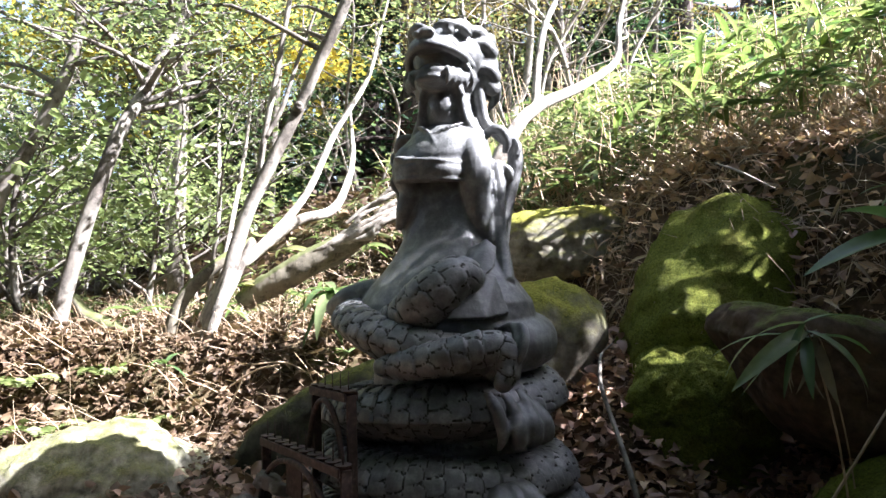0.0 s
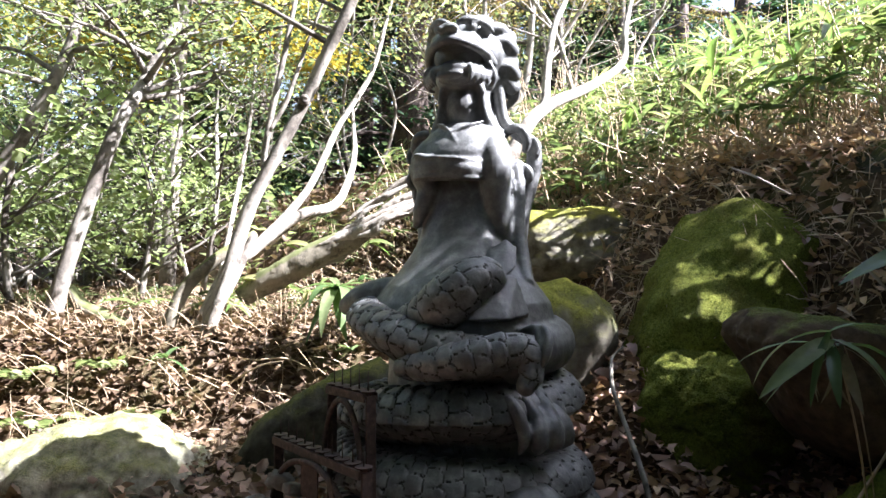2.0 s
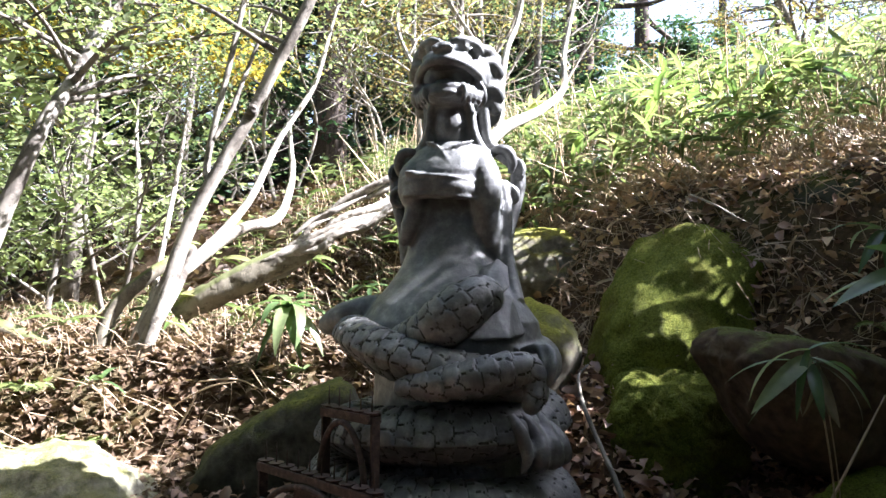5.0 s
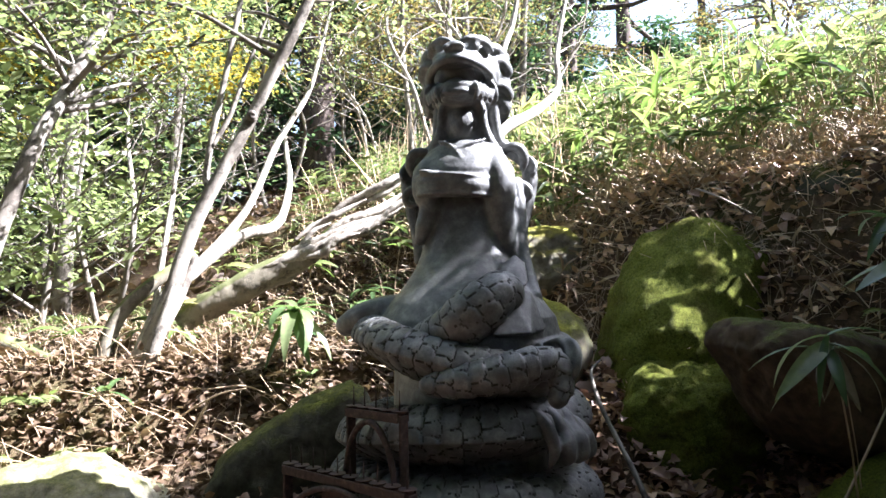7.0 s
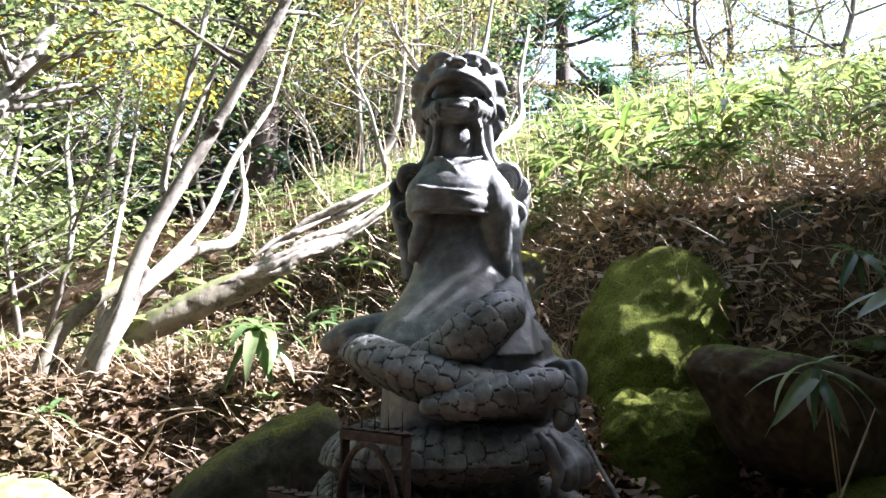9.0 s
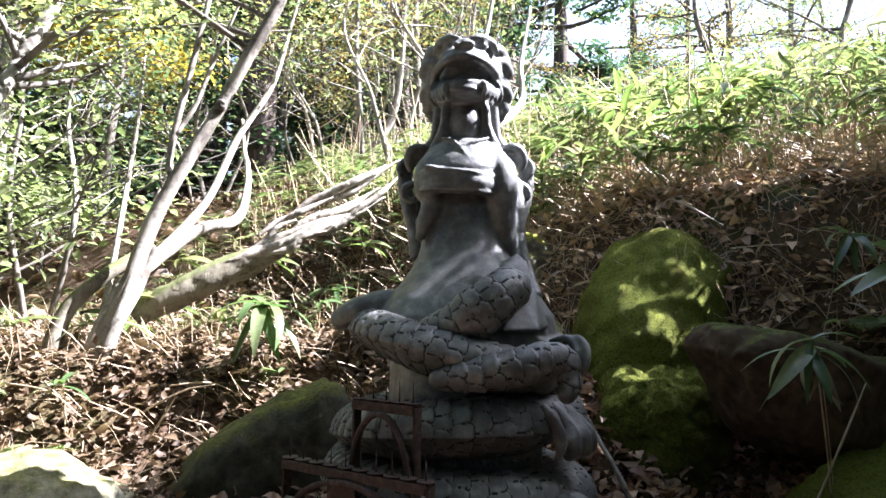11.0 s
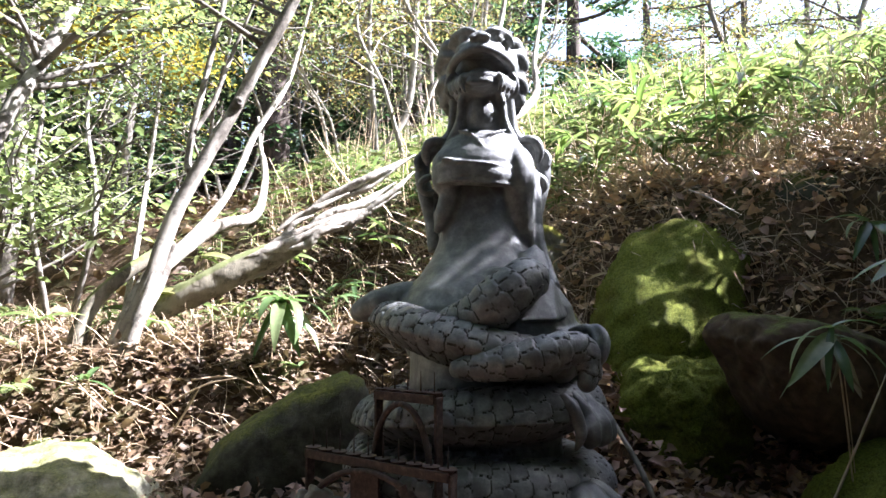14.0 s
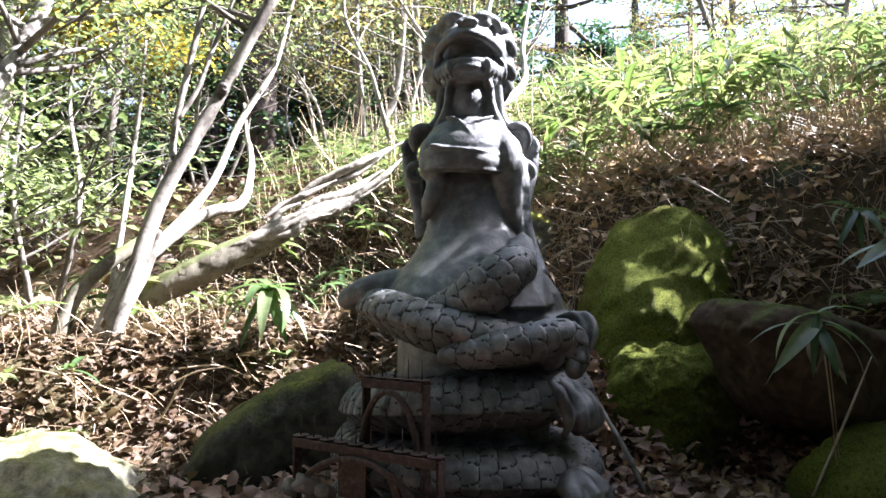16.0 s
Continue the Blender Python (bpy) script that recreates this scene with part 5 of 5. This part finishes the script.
tagged(new("hollow_leaf_litter", mesh_np("hollow_leaf_litter", *litter(9000, (-1.2, 1.6, 1.0, 2.9), 3, 0.058), LITTER_LIT_HOLLOW)), "dead leaves filling the hollow between the rocks", "dead leaves", kind="stuff")
tagged(new("clearing_leaf_litter", mesh_np("clearing_leaf_litter", *litter(9000, (-4.5, 2.6, -3.0, 3.2), 6, 0.065, 0.012), LITTER)), "scattered dead leaves over the trodden clearing", "dead leaves", kind="stuff")
tagged(new("wood_leaf_litter", mesh_np("wood_leaf_litter", *litter(16000, (-14, 2, 5, 18), 4, 0.13, 0.03), LITTER)), "dead leaves over the floor of the wood", "dead leaves", kind="stuff")


# ---------------------------------------------------------------- single plants and sticks
def blade_mesh(length, width, bend, seed):
    """One lance-shaped blade with a rib, bending down along its length."""
    rng = random.Random(seed)
    bm = bmesh.new()
    rows = []
    for k in range(9):
        f = k / 8
        w = width * (math.sin(math.pi * min(1, f * 0.93 + 0.07) ** 0.75) ** 0.8) * 0.5 + 0.0004
        x = length * (math.sin(bend * f) / bend if bend > 0.01 else f)
        z = -length * ((1 - math.cos(bend * f)) / bend if bend > 0.01 else 0)
        rows.append([bm.verts.new((x, s * w, z + abs(s) * w * 0.35 + rng.uniform(-1, 1) * 0.0008)) for s in (-1, -0.5, 0, 0.5, 1)])
    for a, b in zip(rows, rows[1:]):
        for k in range(4):
            bm.faces.new((a[k], a[k + 1], b[k + 1], b[k]))
    return bm


def sprig(label, foot, head, blades, material, stem_mat=None, r=0.003):
    """A single bamboo grass plant: a bent cane and its blades of (yaw, pitch, length, width, bend, roll)."""
    p = new("bamboo_plant")
    p.location = foot
    tagged(p, label, "bamboo grass", "single bamboo plants")
    f, h = np.array(foot), np.array(head)
    cane = [np.zeros(3), (h - f) * np.array([0.3, 0.3, 0.5]), (h - f) * np.array([0.75, 0.75, 0.88]), h - f]
    part("cane", Heap().add(tube_np(cane, [r, r * 0.9, r * 0.8, r * 0.5], 6, 5)).mesh("cane", stem_mat or STRAW), p)
    for k, (yaw, pitch, ln, w, bend, roll) in enumerate(blades):
        o = part("leaf", bm_mesh("leaf", blade_mesh(ln, w, bend, k), material), p)
        o.matrix_basis = Matrix.Translation(h - f - (h - f) * 0.03 * (k % 3)) @ pose(0, 0, 0, 0, 0, yaw) @ pose(0, 0, 0, 0, -pitch, 0) @ pose(0, 0, 0, roll, 0, 0)
    return p


def on_land(x, y):
    return (x, y, float(land(x, y)) - 0.02)


# yaw 180 points to the left, 270 towards the viewer
sprig("long-leaved bamboo grass arching over the dark boulder", on_land(1.02, 1.72), (0.86, 1.62, 0.84),
      [(190, 2, 0.28, 0.022, 1.0, 20), (202, -20, 0.25, 0.046, 0.5, -30), (178, 18, 0.25, 0.016, 1.0, 0), (215, -44, 0.2, 0.02, 0.5, 0), (300, -12, 0.19, 0.03, 1.0, 0), (20, 10, 0.22, 0.03, 0.8, 0),
       (350, 25, 0.17, 0.024, 0.9, 0), (170, -38, 0.24, 0.012, 0.3, 0), (240, -30, 0.17, 0.03, 0.7, 10)], SASA_NEAR)
sprig("withered bamboo grass drooping over the dark boulder", on_land(1.05, 1.74), (0.9, 1.64, 0.82),
      [(195, -12, 0.2, 0.016, 1.4, 20), (215, -30, 0.2, 0.02, 0.9, 60), (262, -60, 0.15, 0.026, 0.3, 40), (235, -48, 0.17, 0.016, 0.8, -40), (330, -25, 0.2, 0.014, 1.2, 0), (180, 0, 0.16, 0.02, 1.7, 30)], WITHERED_NEAR, r=0.002)
sprig("broad-leaved bamboo grass beside the dark boulder", on_land(1.30, 1.62), (1.02, 1.42, 1.04),
      [(192, -4, 0.3, 0.06, 0.5, -20), (160, 12, 0.25, 0.05, 0.9, 0), (228, -14, 0.24, 0.085, 0.9, 30), (215, -40, 0.27, 0.04, 0.5, 0), (280, 5, 0.2, 0.065, 1.0, 0), (30, 10, 0.22, 0.05, 0.8, 0), (175, 35, 0.2, 0.05, 0.8, 20), (250, 20, 0.18, 0.06, 1.2, -20)], SASA_NEAR)
sprig("bamboo grass hanging over the mossy boulder", on_land(1.72, 2.05), (1.42, 1.98, 1.2),
      [(190, 5, 0.2, 0.03, 1.0, 20), (210, -25, 0.22, 0.034, 0.7, -20), (250, -10, 0.18, 0.034, 1.1, 10), (170, 25, 0.18, 0.028, 1.0, 0), (310, 0, 0.18, 0.03, 1.0, 0), (230, -50, 0.18, 0.02, 0.4, 0)], SASA_NEAR)
sprig("drooping bamboo grass plant on the leafy bank", on_land(-0.58, 3.30), (-0.53, 3.26, 0.94),
      [(185, 15, 0.3, 0.05, 1.3, 0), (205, -10, 0.34, 0.055, 1.1, 20), (260, 0, 0.34, 0.06, 1.5, 0), (300, 0, 0.33, 0.06, 1.6, -20), (345, 10, 0.32, 0.06, 1.5, 0), (240, 30, 0.26, 0.05, 1.8, 0), (120, 30, 0.24, 0.05, 1.0, 0), (280, -40, 0.32, 0.05, 0.5, 30), (325, -25, 0.3, 0.055, 0.9, 10), (225, -45, 0.33, 0.045, 0.4, 0), (10, 25, 0.22, 0.045, 1.0, 0)], SASA_NEAR)
# these sprigs take the paler leaf copy that is coloured as sunlit
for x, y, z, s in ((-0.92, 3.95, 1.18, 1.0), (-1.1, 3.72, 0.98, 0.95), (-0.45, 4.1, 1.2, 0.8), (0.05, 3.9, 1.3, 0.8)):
    sprig("bright green bamboo grass sprig, sunlight put into its leaf colour", on_land(x - 0.05, y + 0.02), (x, y, z),
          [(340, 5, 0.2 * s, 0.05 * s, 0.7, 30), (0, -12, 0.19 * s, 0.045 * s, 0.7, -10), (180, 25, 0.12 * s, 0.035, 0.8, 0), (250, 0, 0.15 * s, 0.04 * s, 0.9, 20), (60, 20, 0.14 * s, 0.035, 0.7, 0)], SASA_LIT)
bank = random.Random(12)
for k in range(16):
    x, y = bank.uniform(-1.5, 0.15), bank.uniform(3.0, 4.4)
    z = float(land(x, y))
    sprig("low bamboo grass plant among the dead leaves", on_land(x, y), (x + bank.uniform(-0.05, 0.05), y, z + bank.uniform(0.1, 0.24)),
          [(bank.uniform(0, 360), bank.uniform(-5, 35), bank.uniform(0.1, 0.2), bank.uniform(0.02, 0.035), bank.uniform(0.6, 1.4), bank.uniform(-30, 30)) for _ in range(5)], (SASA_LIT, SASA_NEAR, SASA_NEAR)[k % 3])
hill = random.Random(31)
for k in range(64):
    x, y = hill.uniform(0.95, 3.4), hill.uniform(2.3, 5.0)
    if 0.75 * x + 0.66 * (y - 2) < 1.5:
        continue
    z = float(land(x, y))
    h = hill.uniform(0.26, 0.55)
    sprig("tall bamboo grass plant at the front of the thicket", on_land(x, y), (x - hill.uniform(0, 0.15), y - hill.uniform(-0.05, 0.12), z + h),
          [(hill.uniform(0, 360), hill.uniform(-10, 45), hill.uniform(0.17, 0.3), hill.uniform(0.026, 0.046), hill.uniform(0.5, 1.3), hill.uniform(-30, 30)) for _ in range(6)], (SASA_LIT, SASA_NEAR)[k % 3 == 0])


def stick(label, pts, radii, material, seed):
    base = np.array(pts[0])
    s = new("stick", Heap().add(tube_np(np.array(pts) - base, radii, 8, 6, 0.1, np.random.default_rng(seed))).mesh("stick", material))
    s.location = base
    return tagged(s, label, "stick", "fallen sticks")


stick("grey fallen branch propped against the rocks", [(0.575, 2.03, 0.25), (0.56, 2.12, 0.38), (0.55, 2.22, 0.47), (0.535, 2.33, 0.585), (0.555, 2.43, 0.65), (0.575, 2.48, 0.685), (0.62, 2.5, 0.72)], [0.009, 0.009, 0.0075, 0.008, 0.0065, 0.005, 0.003], BARK, 1)
stick("pale twig lying over the mossy boulder", [(0.98, 2.38, 1.36), (1.05, 2.34, 1.32), (1.14, 2.28, 1.25)], [0.003, 0.004, 0.002], BLEACHED, 2)
stick("mossy crooked dead branch on the bank", [(x, y, float(land(x, y)) + h) for x, y, h in ((-2.1, 3.82, 0.24), (-2.0, 3.8, 0.12), (-1.82, 3.72, 0.04), (-1.6, 3.6, 0.0))], [0.028, 0.045, 0.05, 0.04], MOSSBARK, 3)
for k, (a, b) in enumerate((((-1.0, 3.1, 0.5), (-0.72, 2.95, 0.62)), ((-0.9, 3.15, 0.6), (-0.62, 3.1, 0.56)), ((-1.5, 3.2, 0.62), (-1.2, 3.05, 0.5)), ((-0.95, 2.95, 0.42), (-0.85, 2.85, 0.6)), ((0.9, 1.7, 0.32), (1.2, 1.75, 0.7)))):
    mid = [(p + q) / 2 + d for p, q, d in zip(a, b, (0.02, 0.0, 0.03))]
    stick("thin bent pale twig on the dead leaves", [a, mid, b], [0.004, 0.004, 0.002], STRAW, 5 + k)


def fern(at, seed, n=6, size=0.3):
    rng = np.random.default_rng(seed)
    p = new("fern")
    p.location = at
    tagged(p, "small light green fern among dead leaves", "fern", "ferns")
    for k in range(n):
        yaw = 2 * math.pi * k / n + rng.uniform(-0.3, 0.3)
        s = np.linspace(0.12, 1, 16)
        c = np.stack([s, 0 * s, 1.15 * s - 1.0 * s * s], -1)
        w = 0.28 * np.sin(math.pi * np.clip(s * 0.9 + 0.1, 0, 1)) + 0.02
        pos = np.repeat(c, 2, 0)
        side = np.tile([1, -1], len(s))
        rot = turns(side * 1.2, np.full(len(pos), 0.1), side * 0.7 + rng.normal(0, 0.25, len(pos)))
        v, f = scattered(SMALL * np.array([1, 0.55, 1]), SMALL_T, pos, rot, np.repeat(w, 2))
        heap = Heap().add((v, f))
        part("frond", heap.mesh("frond", FERN), p, "", pose(0, 0, 0, 0, 0, math.degrees(yaw)) @ Matrix.Scale(size * rng.uniform(0.8, 1.1), 4))


for k, (x, y, s) in enumerate(((-1.78, 3.02, 0.2), (-1.35, 3.04, 0.15), (-1.98, 3.16, 0.2), (-1.62, 3.22, 0.16), (1.55, 2.05, 0.18))):
    fern((x, y, float(land(x, y)) + 0.02), k, 7, s)
